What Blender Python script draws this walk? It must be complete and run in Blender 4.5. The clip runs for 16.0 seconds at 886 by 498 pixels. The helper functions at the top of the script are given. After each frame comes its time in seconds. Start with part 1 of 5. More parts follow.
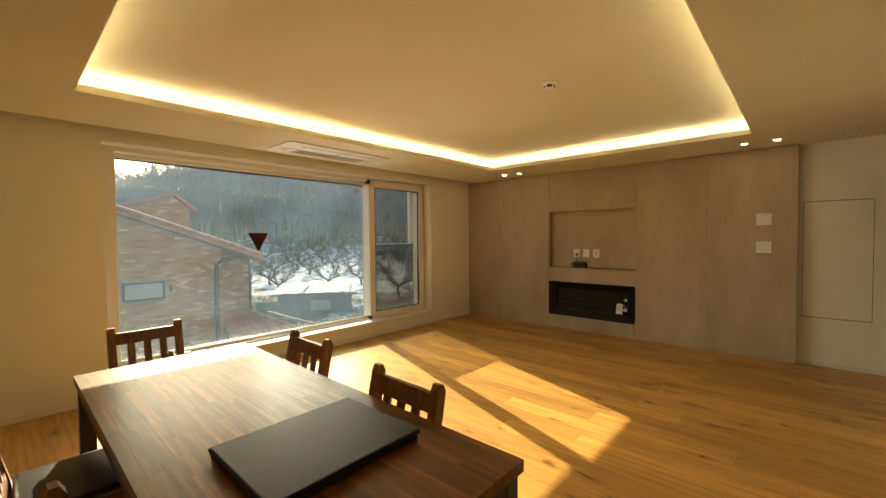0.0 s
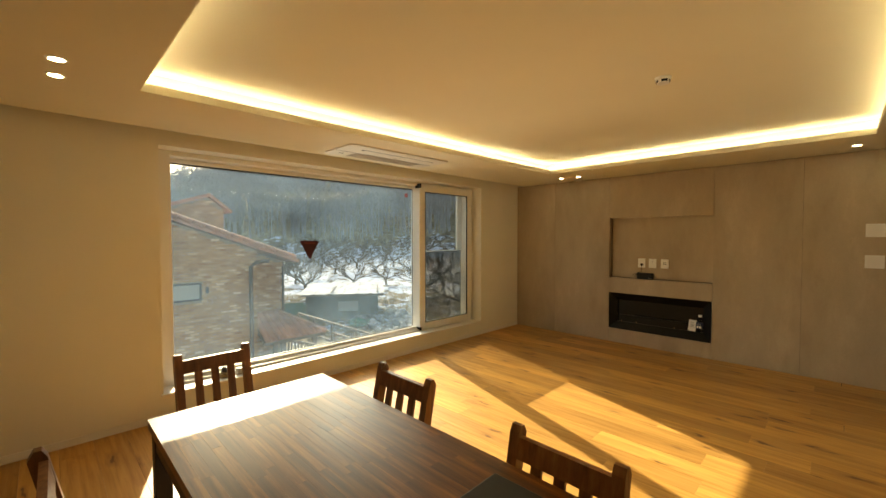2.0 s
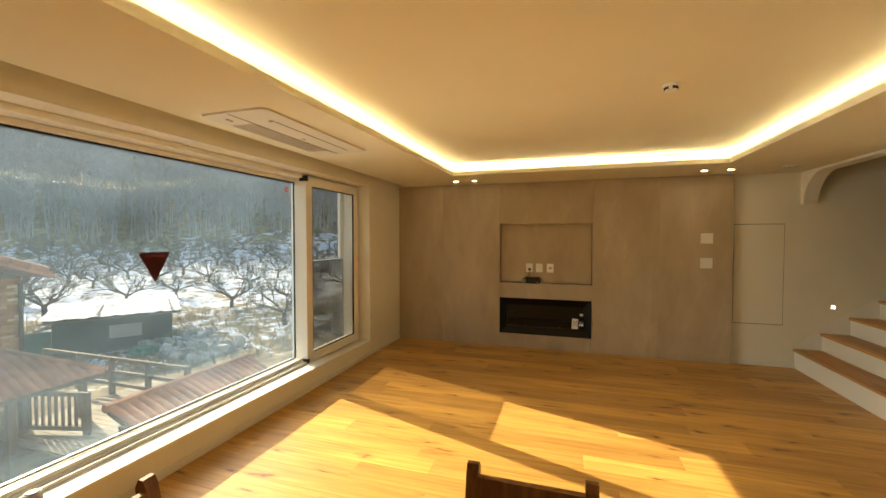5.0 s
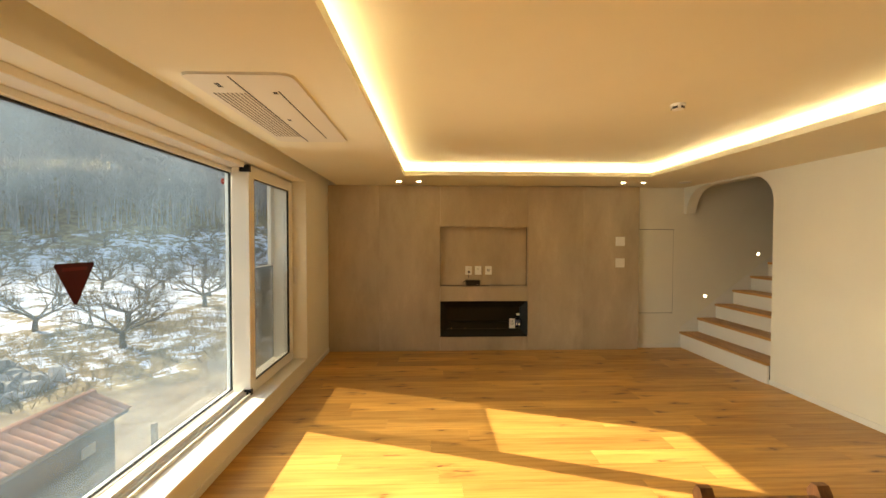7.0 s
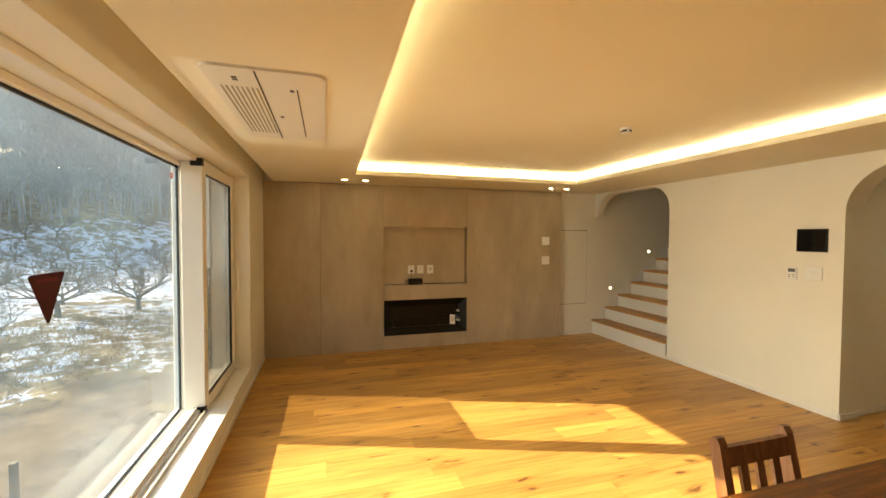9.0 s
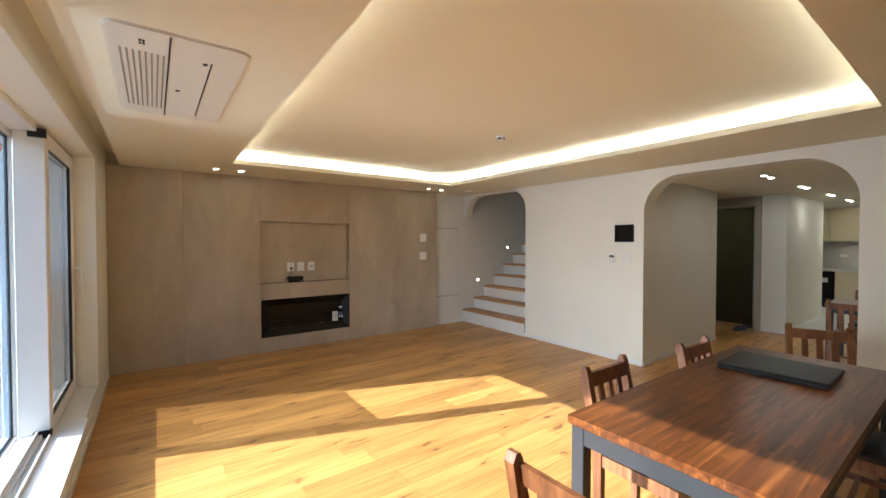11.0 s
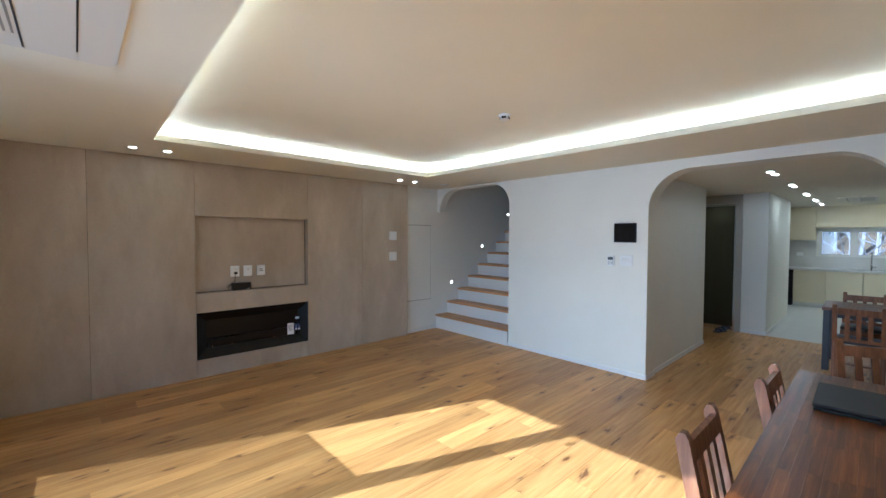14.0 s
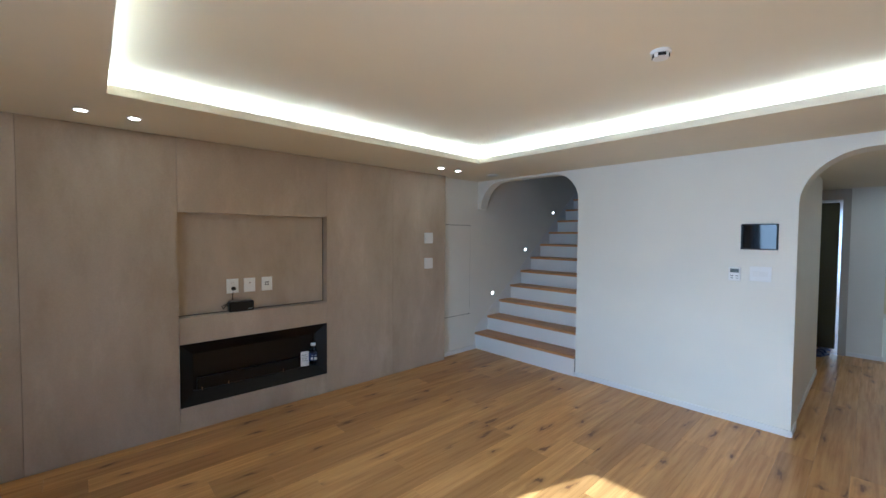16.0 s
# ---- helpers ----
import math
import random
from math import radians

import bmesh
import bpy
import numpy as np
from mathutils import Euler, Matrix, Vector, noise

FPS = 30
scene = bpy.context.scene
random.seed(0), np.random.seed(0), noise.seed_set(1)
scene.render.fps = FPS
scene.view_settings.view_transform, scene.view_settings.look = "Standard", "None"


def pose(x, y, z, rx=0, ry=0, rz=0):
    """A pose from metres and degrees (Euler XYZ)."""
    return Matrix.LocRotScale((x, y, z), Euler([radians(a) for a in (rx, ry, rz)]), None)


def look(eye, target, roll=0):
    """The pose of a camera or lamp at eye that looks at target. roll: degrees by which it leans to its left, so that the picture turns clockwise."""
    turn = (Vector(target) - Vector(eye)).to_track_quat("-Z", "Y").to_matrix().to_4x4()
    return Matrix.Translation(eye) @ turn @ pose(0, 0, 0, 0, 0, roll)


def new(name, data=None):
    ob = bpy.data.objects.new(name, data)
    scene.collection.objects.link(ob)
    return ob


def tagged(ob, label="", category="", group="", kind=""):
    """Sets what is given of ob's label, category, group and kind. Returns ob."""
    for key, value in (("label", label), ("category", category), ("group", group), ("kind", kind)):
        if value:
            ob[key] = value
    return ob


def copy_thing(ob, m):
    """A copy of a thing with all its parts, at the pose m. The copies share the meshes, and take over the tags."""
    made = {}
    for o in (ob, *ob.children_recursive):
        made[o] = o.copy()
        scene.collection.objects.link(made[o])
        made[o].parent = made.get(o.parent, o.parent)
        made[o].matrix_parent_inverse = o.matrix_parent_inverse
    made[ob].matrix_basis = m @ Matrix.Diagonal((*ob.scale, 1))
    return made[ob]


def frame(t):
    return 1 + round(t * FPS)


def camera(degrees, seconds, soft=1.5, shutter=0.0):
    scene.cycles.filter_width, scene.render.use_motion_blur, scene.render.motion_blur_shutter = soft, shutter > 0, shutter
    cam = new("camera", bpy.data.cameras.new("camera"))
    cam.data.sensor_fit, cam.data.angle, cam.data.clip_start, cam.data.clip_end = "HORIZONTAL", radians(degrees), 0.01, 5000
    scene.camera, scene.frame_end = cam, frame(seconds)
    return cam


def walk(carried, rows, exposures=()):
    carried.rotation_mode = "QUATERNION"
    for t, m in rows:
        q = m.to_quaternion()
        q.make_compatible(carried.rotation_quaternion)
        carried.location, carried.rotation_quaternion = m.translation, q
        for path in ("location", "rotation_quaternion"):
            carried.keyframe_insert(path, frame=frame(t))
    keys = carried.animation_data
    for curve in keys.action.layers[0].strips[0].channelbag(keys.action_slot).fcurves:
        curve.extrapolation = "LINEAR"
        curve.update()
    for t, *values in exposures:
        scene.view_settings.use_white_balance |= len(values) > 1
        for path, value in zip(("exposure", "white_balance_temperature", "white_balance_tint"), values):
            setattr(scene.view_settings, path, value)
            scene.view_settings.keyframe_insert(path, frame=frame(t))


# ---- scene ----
cam = camera(96.1, 16.0)
# seconds, x, y, z, yaw, pitch, roll
ROWS = [
    (0.0, 0.204, 0.002, 1.406, 42.05, -1.73, 0.53),
    (0.5, 0.098, -0.019, 1.398, 42.91, -1.65, 0.17),
    (1.0, -0.027, -0.030, 1.431, 43.82, -1.66, 0.05),
    (1.5, -0.185, -0.053, 1.481, 44.55, -1.47, 0.37),
    (2.0, -0.370, -0.078, 1.513, 44.81, -1.75, 0.09),
    (2.5, -0.571, -0.082, 1.533, 44.18, -1.60, 0.31),
    (3.0, -0.775, -0.084, 1.546, 41.20, -1.81, 0.07),
    (3.5, -1.006, -0.093, 1.567, 36.55, -1.89, 0.05),
    (4.0, -1.291, -0.104, 1.586, 29.93, -1.81, 0.13),
    (4.5, -1.556, -0.092, 1.585, 23.32, -1.96, 0.07),
    (5.0, -1.765, -0.063, 1.578, 17.47, -1.63, -0.02),
    (7.5, -3.095, 0.046, 1.600, -5.58, -1.33, -0.16),
    (8.0, -3.264, 0.060, 1.643, -8.77, -1.55, -0.30),
    (10.5, -3.799, -0.086, 1.547, -31.06, -1.27, 0.07),
    (11.0, -3.872, -0.071, 1.512, -36.05, -1.13, -0.02),
    (11.5, -3.870, -0.056, 1.509, -39.43, -1.26, 0.03),
    (12.0, -3.886, -0.037, 1.511, -41.95, -1.28, 0.04),
    (12.5, -3.883, 0.034, 1.513, -42.94, -1.25, -0.04),
    (13.0, -3.813, 0.213, 1.514, -42.89, -1.37, -0.04),
    (13.5, -3.721, 0.444, 1.539, -42.75, -1.46, -0.14),
    (14.0, -3.656, 0.714, 1.561, -42.68, -1.79, -0.22),
    (14.5, -3.578, 1.006, 1.579, -42.35, -1.55, -0.27),
    (15.0, -3.472, 1.307, 1.587, -42.34, -1.81, -0.23),
    (15.5, -3.370, 1.627, 1.593, -42.48, -1.70, -0.34),
    (16.0, -3.298, 1.961, 1.603, -42.65, -1.95, -0.40),
]
walk(cam, [(t, pose(x, y, z, 90 + pitch, roll, yaw)) for t, x, y, z, yaw, pitch, roll in ROWS],
     [(0.0, 1.21, 10300, -1), (3.5, 1.22, 10200, -1), (5.0, 1.43, 10200, 1), (8.0, 1.68, 10200, 3), (10.3, 1.68, 7500, 4), (11.0, 1.68, 5750, 5), (12.0, 1.71, 4750, 3), (16.0, 1.59, 4560, 2)])

# ---- light ----
world = bpy.data.worlds.new("sky")
scene.world = world
world.use_nodes = True
wn = world.node_tree.nodes
sky = wn.new("ShaderNodeTexSky")
sky.sky_type, sky.sun_disc = "NISHITA", False
SUN_DIR = Vector((1.0, -0.339, -0.568))
sky.sun_elevation = math.asin(0.568 / SUN_DIR.length)
sky.sun_rotation = math.atan2(-1.0, 0.339)
sky.air_density, sky.dust_density = 1.0, 1.5
wn["Background"].inputs["Strength"].default_value = 0.15
world.node_tree.links.new(sky.outputs["Color"], wn["Background"].inputs["Color"])
sun_data = bpy.data.lights.new("sun", "SUN")
sun_data.energy, sun_data.angle, sun_data.color = 4.6, radians(0.5), (1.0, 0.96, 0.90)
sun = new("sun", sun_data)
sun.matrix_world = look((-20, 6, 12), Vector((-20, 6, 12)) + SUN_DIR)
glow_data = bpy.data.lights.new("window_skylight", "AREA")
glow_data.shape, glow_data.size, glow_data.size_y, glow_data.energy, glow_data.color = "RECTANGLE", 1.5, 3.8, 16.0, (0.82, 0.91, 1.0)
glow_data.spread = radians(100)
glow = new("window_skylight", glow_data)
glow.matrix_world = look((-4.40, 2.65, 1.1), (0.0, 2.65, 0.1))
LED = 8.0
DOWN = 22.0

# ---- materials ----


def mat(name, base, rough=0.5, metal=0.0, spec=0.5):
    m = bpy.data.materials.new(name)
    m.use_nodes = True
    b = m.node_tree.nodes["Principled BSDF"]
    b.inputs["Base Color"].default_value = (*base, 1)
    b.inputs["Roughness"].default_value = rough
    b.inputs["Metallic"].default_value = metal
    b.inputs["Specular IOR Level"].default_value = spec
    return m, m.node_tree, b


def node(nt, kind, **values):
    n = nt.nodes.new(kind)
    for k, v in values.items():
        n.inputs[k].default_value = v
    return n


def coords(nt, scale=(1, 1, 1), rot=(0, 0, 0), per_object=False):
    geo = nt.nodes.new("ShaderNodeNewGeometry")
    mp = node(nt, "ShaderNodeMapping", Scale=scale, Rotation=rot)
    if per_object:
        info = nt.nodes.new("ShaderNodeObjectInfo")
        mul = nt.nodes.new("ShaderNodeMath")
        mul.operation = "MULTIPLY"
        mul.inputs[1].default_value = 37.0
        add = nt.nodes.new("ShaderNodeVectorMath")
        add.operation = "ADD"
        nt.links.new(info.outputs["Random"], mul.inputs[0])
        nt.links.new(geo.outputs["Position"], add.inputs[0])
        nt.links.new(mul.outputs[0], add.inputs[1])
        nt.links.new(add.outputs[0], mp.inputs["Vector"])
    else:
        nt.links.new(geo.outputs["Position"], mp.inputs["Vector"])
    return mp


def ramp(nt, src, stops):
    r = nt.nodes.new("ShaderNodeValToRGB")
    els = r.color_ramp.elements
    while len(els) < len(stops):
        els.new(0.5)
    for e, (p, c) in zip(els, stops):
        e.position = p
        e.color = (*c, 1) if len(c) == 3 else c
    nt.links.new(src, r.inputs["Fac"])
    return r


def bump(nt, b, src, strength, distance=0.002):
    n = node(nt, "ShaderNodeBump", Strength=strength, Distance=distance)
    nt.links.new(src, n.inputs["Height"])
    nt.links.new(n.outputs["Normal"], b.inputs["Normal"])


def noise_tex(nt, vec, scale, detail=4, rough=0.55):
    n = node(nt, "ShaderNodeTexNoise", Scale=scale, Detail=detail, Roughness=rough)
    nt.links.new(vec.outputs[0], n.inputs["Vector"])
    return n


def mixcol(nt, fac, a, b, mode="MIX"):
    m = nt.nodes.new("ShaderNodeMix")
    m.data_type, m.blend_type = "RGBA", mode
    for src, i in ((fac, 0), (a, 6), (b, 7)):
        if isinstance(src, (int, float)):
            m.inputs[i].default_value = src
        elif isinstance(src, tuple):
            m.inputs[i].default_value = (*src, 1)
        else:
            nt.links.new(src, m.inputs[i])
    return m.outputs[2]


def paint(name, base, rough=0.6, grain=220, depth=0.25, stain=0.05, spec=0.3):
    m, nt, b = mat(name, base, rough, spec=spec)
    c = coords(nt)
    big = noise_tex(nt, c, 1.3, 3)
    fine = noise_tex(nt, c, grain, 2)
    dark = tuple(v * (1 - stain) for v in base)
    r = ramp(nt, big.outputs["Fac"], [(0.35, dark), (0.65, base)])
    nt.links.new(r.outputs["Color"], b.inputs["Base Color"])
    bump(nt, b, fine.outputs["Fac"], depth, 0.001)
    return m


def wood(name, tones, along="x", grain=30, rough=0.4, knots=0.0, per_object=True, island=False, spec=0.5, vary=0.26, coat=0.0, relief=0.12):
    """tones: dark, mid, light. along: the grain's axis. vary: how far pieces differ in tone. coat: lacquer."""
    m, nt, b = mat(name, tones[1], rough, spec=spec)
    axis = "xyz".index(along)
    b.inputs["Coat Weight"].default_value, b.inputs["Coat Roughness"].default_value = coat, 0.3
    sc = [grain, grain, grain]
    sc[axis] = grain * 0.05
    c = coords(nt, tuple(sc), per_object=per_object)
    g = noise_tex(nt, c, 1.0, 6, 0.62)
    r = ramp(nt, g.outputs["Fac"], [(0.3, tones[0]), (0.5, tones[1]), (0.72, tones[2])])
    col = r.outputs["Color"]
    sc2 = [4.0, 4.0, 4.0]
    sc2[axis] = 0.7
    c2 = coords(nt, tuple(sc2), per_object=per_object)
    w = noise_tex(nt, c2, 1.0, 3)
    r2 = ramp(nt, w.outputs["Fac"], [(0.3, (0.76, 0.73, 0.70)), (0.7, (1.1, 1.09, 1.08))])
    col = mixcol(nt, 1.0, col, r2.outputs["Color"], "MULTIPLY")
    if per_object and not island:
        info = nt.nodes.new("ShaderNodeObjectInfo")
        r3 = ramp(nt, info.outputs["Random"], [(0.0, (1 - vary, 1 - 1.15 * vary, 1 - 1.3 * vary)), (0.5, (0.96, 0.95, 0.94)), (1.0, (1 + 0.58 * vary, 1 + 0.54 * vary, 1 + 0.46 * vary))])
        col = mixcol(nt, 1.0, col, r3.outputs["Color"], "MULTIPLY")
    if island:
        info = nt.nodes.new("ShaderNodeObjectInfo")
        r3 = ramp(nt, info.outputs["Random"], [(0.0, (0.74, 0.70, 0.67)), (0.5, (0.95, 0.94, 0.93)), (0.88, (1.08, 1.09, 1.08)), (0.95, (1.3, 1.36, 1.3)), (1.0, (1.7, 1.95, 1.8))])
        col = mixcol(nt, 1.0, col, r3.outputs["Color"], "MULTIPLY")
    if knots:
        sk = [6.5, 6.5, 6.5]
        sk[axis] = 1.9
        ck = coords(nt, tuple(sk), per_object=per_object)
        warp = noise_tex(nt, ck, 2.5, 2)
        va = nt.nodes.new("ShaderNodeVectorMath")
        va.operation = "MULTIPLY_ADD"
        va.inputs[1].default_value = (0.7, 0.7, 0.7)
        nt.links.new(warp.outputs["Color"], va.inputs[0])
        nt.links.new(ck.outputs[0], va.inputs[2])
        v = node(nt, "ShaderNodeTexVoronoi", Scale=1.0)
        v.voronoi_dimensions = "2D"
        nt.links.new(va.outputs[0], v.inputs["Vector"])
        rk = ramp(nt, v.outputs["Distance"], [(0.0, (1, 1, 1)), (0.055, (0.85, 0.85, 0.85)), (0.10, (0.35, 0.35, 0.35)), (0.26, (0, 0, 0))])
        rc = ramp(nt, v.outputs["Color"], [(0.46, (0, 0, 0)), (0.56, (1, 1, 1))])
        f = mixcol(nt, 1.0, rk.outputs["Color"], rc.outputs["Color"], "MULTIPLY")
        f2 = nt.nodes.new("ShaderNodeMath")
        f2.operation = "MULTIPLY"
        f2.inputs[1].default_value = knots
        nt.links.new(f, f2.inputs[0])
        col = mixcol(nt, f2.outputs[0], col, (tones[0][0] * 0.28, tones[0][1] * 0.2, tones[0][2] * 0.2))
    nt.links.new(col, b.inputs["Base Color"])
    rr = ramp(nt, g.outputs["Fac"], [(0.3, (rough + 0.8 * relief,) * 3), (0.7, (rough - 0.4 * relief,) * 3)])
    nt.links.new(rr.outputs["Color"], b.inputs["Roughness"])
    bump(nt, b, g.outputs["Fac"], relief, 0.001)
    return m


def emitter(name, color, strength):
    m, nt, b = mat(name, (0.9, 0.9, 0.9))
    b.inputs["Emission Color"].default_value = (*color, 1)
    b.inputs["Emission Strength"].default_value = strength
    return m


def glass(name, tint, dust_haze=0.0, gloss=1.0, film=(0.44, 0.70, 1.0)):
    m = bpy.data.materials.new(name)
    m.use_nodes = True
    nt = m.node_tree
    nt.nodes.clear()
    out = nt.nodes.new("ShaderNodeOutputMaterial")
    tr = node(nt, "ShaderNodeBsdfTransparent", Color=(*tint, 1))
    gl = node(nt, "ShaderNodeBsdfGlossy", Roughness=0.02)
    lw = node(nt, "ShaderNodeLayerWeight", Blend=0.5)
    pw = nt.nodes.new("ShaderNodeMath")
    pw.operation = "POWER"
    pw.inputs[1].default_value = 5.0
    nt.links.new(lw.outputs["Facing"], pw.inputs[0])
    fr = nt.nodes.new("ShaderNodeMath")
    fr.operation = "MULTIPLY_ADD"
    fr.inputs[1].default_value, fr.inputs[2].default_value = 0.8 * gloss, 0.035 * gloss
    nt.links.new(pw.outputs[0], fr.inputs[0])
    mx = nt.nodes.new("ShaderNodeMixShader")
    nt.links.new(fr.outputs[0], mx.inputs[0])
    nt.links.new(tr.outputs[0], mx.inputs[1])
    nt.links.new(gl.outputs[0], mx.inputs[2])
    last = mx
    if dust_haze:
        # Dust film; its default blue tint also stands in for the haze outside.
        tl = node(nt, "ShaderNodeBsdfTranslucent", Color=(*film, 1))
        c = coords(nt, (1, 0.7, 1.6))
        n = noise_tex(nt, c, 1.6, 5)
        r = ramp(nt, n.outputs["Fac"], [(0.3, (dust_haze * 0.5,) * 3), (0.75, (dust_haze * 1.5,) * 3)])
        sep = nt.nodes.new("ShaderNodeSeparateXYZ")
        nt.links.new(coords(nt).outputs[0], sep.inputs[0])
        low = ramp(nt, sep.outputs["Z"], [(0.25, (1.3, 1.3, 1.3)), (0.95, (1, 1, 1))])
        cover = mixcol(nt, 1.0, r.outputs["Color"], low.outputs["Color"], "MULTIPLY")
        m2 = nt.nodes.new("ShaderNodeMixShader")
        nt.links.new(cover, m2.inputs[0])
        nt.links.new(mx.outputs[0], m2.inputs[1])
        nt.links.new(tl.outputs[0], m2.inputs[2])
        last = m2
    nt.links.new(last.outputs[0], out.inputs["Surface"])
    return m


M_WALL = paint("wallpaper_white", (0.81, 0.79, 0.715), 0.75, 260, 0.3, 0.04)
M_CEIL = paint("ceiling_white", (0.80, 0.748, 0.60), 0.8, 180, 0.15, 0.03)
M_TRIM = paint("white_trim", (0.8, 0.79, 0.76), 0.4, 90, 0.05, 0.03, 0.5)
M_PVC = paint("window_pvc", (0.78, 0.77, 0.74), 0.3, 90, 0.04, 0.03, 0.5)
M_OAK = wood("oak_floor", ((0.455, 0.228, 0.066), (0.585, 0.32, 0.098), (0.675, 0.395, 0.135)), "x", 36, 0.36, 0.98, spec=0.5, vary=0.23)
M_TREAD = wood("oak_tread", ((0.50, 0.23, 0.07), (0.64, 0.33, 0.11), (0.72, 0.41, 0.155)), "y", 34, 0.4)
M_TABLE = wood("acacia_staves", ((0.055, 0.0145, 0.0035), (0.14, 0.043, 0.0085), (0.30, 0.11, 0.024)), "x", 40, 0.33, per_object=True, island=True, spec=0.36, coat=0.15, relief=0.03)
M_CHAIR = wood("acacia_chair", ((0.12, 0.045, 0.018), (0.22, 0.088, 0.036), (0.33, 0.15, 0.065)), "z", 34, 0.35)
M_STEEL = paint("dark_grey_steel", (0.033, 0.035, 0.04), 0.45, 150, 0.08, 0.1, 0.4)
M_BLACK = paint("black_plastic", (0.007, 0.007, 0.008), 0.42, 120, 0.05, 0.1, 0.34)
M_DARK = mat("dark_gap", (0.01, 0.01, 0.01), 0.9)[0]
M_PLATE = paint("switch_plate_white", (0.82, 0.82, 0.8), 0.35, 90, 0.03, 0.02, 0.5)
M_LEATHER = paint("black_vinyl", (0.014, 0.014, 0.016), 0.33, 320, 0.35, 0.2, 0.5)
M_CASE = paint("black_folder_vinyl", (0.009, 0.010, 0.011), 0.42, 260, 0.35, 0.2, 0.28)
M_TILE = paint("kitchen_tile_grey", (0.62, 0.62, 0.60), 0.4, 60, 0.06, 0.06, 0.5)
M_CAB = paint("cream_cabinet", (0.72, 0.63, 0.42), 0.4, 90, 0.03, 0.03, 0.5)
M_MARBLE = paint("marble_splash", (0.66, 0.64, 0.60), 0.3, 20, 0.02, 0.25, 0.5)
M_CHROME = mat("chrome", (0.75, 0.75, 0.76), 0.15, 1.0)[0]
M_GLASS = glass("window_glass", (0.935, 0.96, 1.0), 0.031, 0.65)
M_SCREEN = glass("insect_screen", (0.53, 0.515, 0.49), 0.004)
M_DGLASS = glass("smoked_glass", (0.42, 0.40, 0.31), 0.06, 1.0, (0.55, 0.48, 0.34))
M_SASHGLASS = glass("sash_glass", (0.90, 0.915, 0.93), 0.009, 0.8)
M_LED = emitter("led_strip", (1.0, 0.95, 0.85), LED)
M_DOWN = emitter("downlight_lens", (1.0, 0.88, 0.68), DOWN)
M_HALL = emitter("hall_downlight_lens", (1.0, 0.93, 0.79), 58.0)
M_STEPL = emitter("step_light_lens", (1.0, 0.9, 0.72), 6.0)


def stone_material():
    m, nt, b = mat("porcelain_slab", (0.40, 0.33, 0.25), 0.5, spec=0.4)
    n = noise_tex(nt, coords(nt, (1.5, 1.5, 0.6), (0, 0.35, 0), per_object=True), 1.3, 8, 0.62)
    r = ramp(nt, n.outputs["Fac"], [(0.3, (0.375, 0.295, 0.205)), (0.45, (0.435, 0.35, 0.252)), (0.56, (0.465, 0.376, 0.275)), (0.7, (0.56, 0.465, 0.355))])
    v = noise_tex(nt, coords(nt, (2.6, 2.6, 0.8), (0, 0.3, 0), per_object=True), 1.0, 7, 0.68)
    streak = ramp(nt, v.outputs["Fac"], [(0.34, (0.91, 0.90, 0.89)), (0.48, (1, 1, 1)), (0.6, (1.01, 1.01, 1.015)), (0.72, (1.10, 1.10, 1.11))])
    f = noise_tex(nt, coords(nt), 95, 3)
    fine = ramp(nt, f.outputs["Fac"], [(0.35, (0.965, 0.965, 0.965)), (0.65, (1.02, 1.02, 1.02))])
    col = mixcol(nt, 1.0, r.outputs["Color"], streak.outputs["Color"], "MULTIPLY")
    nt.links.new(mixcol(nt, 1.0, col, fine.outputs["Color"], "MULTIPLY"), b.inputs["Base Color"])
    bump(nt, b, f.outputs["Fac"], 0.05, 0.001)
    return m


M_STONE = stone_material()

# ---- building helpers ----


def box(bm, x0, x1, y0, y1, z0, z1, bev=0.0, seg=1):
    vs = [bm.verts.new((x, y, z)) for x in (x0, x1) for y in (y0, y1) for z in (z0, z1)]
    fs = [bm.faces.new([vs[i] for i in f]) for f in ((0, 1, 3, 2), (4, 6, 7, 5), (0, 4, 5, 1), (2, 3, 7, 6), (0, 2, 6, 4), (1, 5, 7, 3))]
    if bev:
        es = list({e for f in fs for e in f.edges})
        bmesh.ops.bevel(bm, geom=es, offset=bev, segments=seg, affect="EDGES", profile=0.5)
    return vs


def prism(bm, pts, axis, a, b):
    """Extrudes an outline of 2D points along an axis from a to b."""
    def at(p, v):
        return {"x": (v, p[0], p[1]), "y": (p[0], v, p[1]), "z": (p[0], p[1], v)}[axis]
    va = [bm.verts.new(at(p, a)) for p in pts]
    vb = [bm.verts.new(at(p, b)) for p in pts]
    bm.faces.new(va)
    bm.faces.new(list(reversed(vb)))
    for i in range(len(pts)):
        j = (i + 1) % len(pts)
        bm.faces.new((va[j], va[i], vb[i], vb[j]))
    bmesh.ops.recalc_face_normals(bm, faces=bm.faces)


def tube(bm, pts, radii, sides=8, cap=True):
    rings = []
    for i, p in enumerate(pts):
        p = Vector(p)
        d = Vector(pts[min(i + 1, len(pts) - 1)]) - Vector(pts[max(i - 1, 0)])
        u = d.orthogonal().normalized()
        v = d.normalized().cross(u)
        r = radii[i] if isinstance(radii, (list, tuple)) else radii
        rings.append([bm.verts.new(p + (u * math.cos(2 * math.pi * k / sides) + v * math.sin(2 * math.pi * k / sides)) * r) for k in range(sides)])
    for a, b in zip(rings, rings[1:]):
        for k in range(sides):
            bm.faces.new((a[k], a[(k + 1) % sides], b[(k + 1) % sides], b[k]))
    if cap:
        bm.faces.new(rings[0][::-1])
        bm.faces.new(rings[-1])


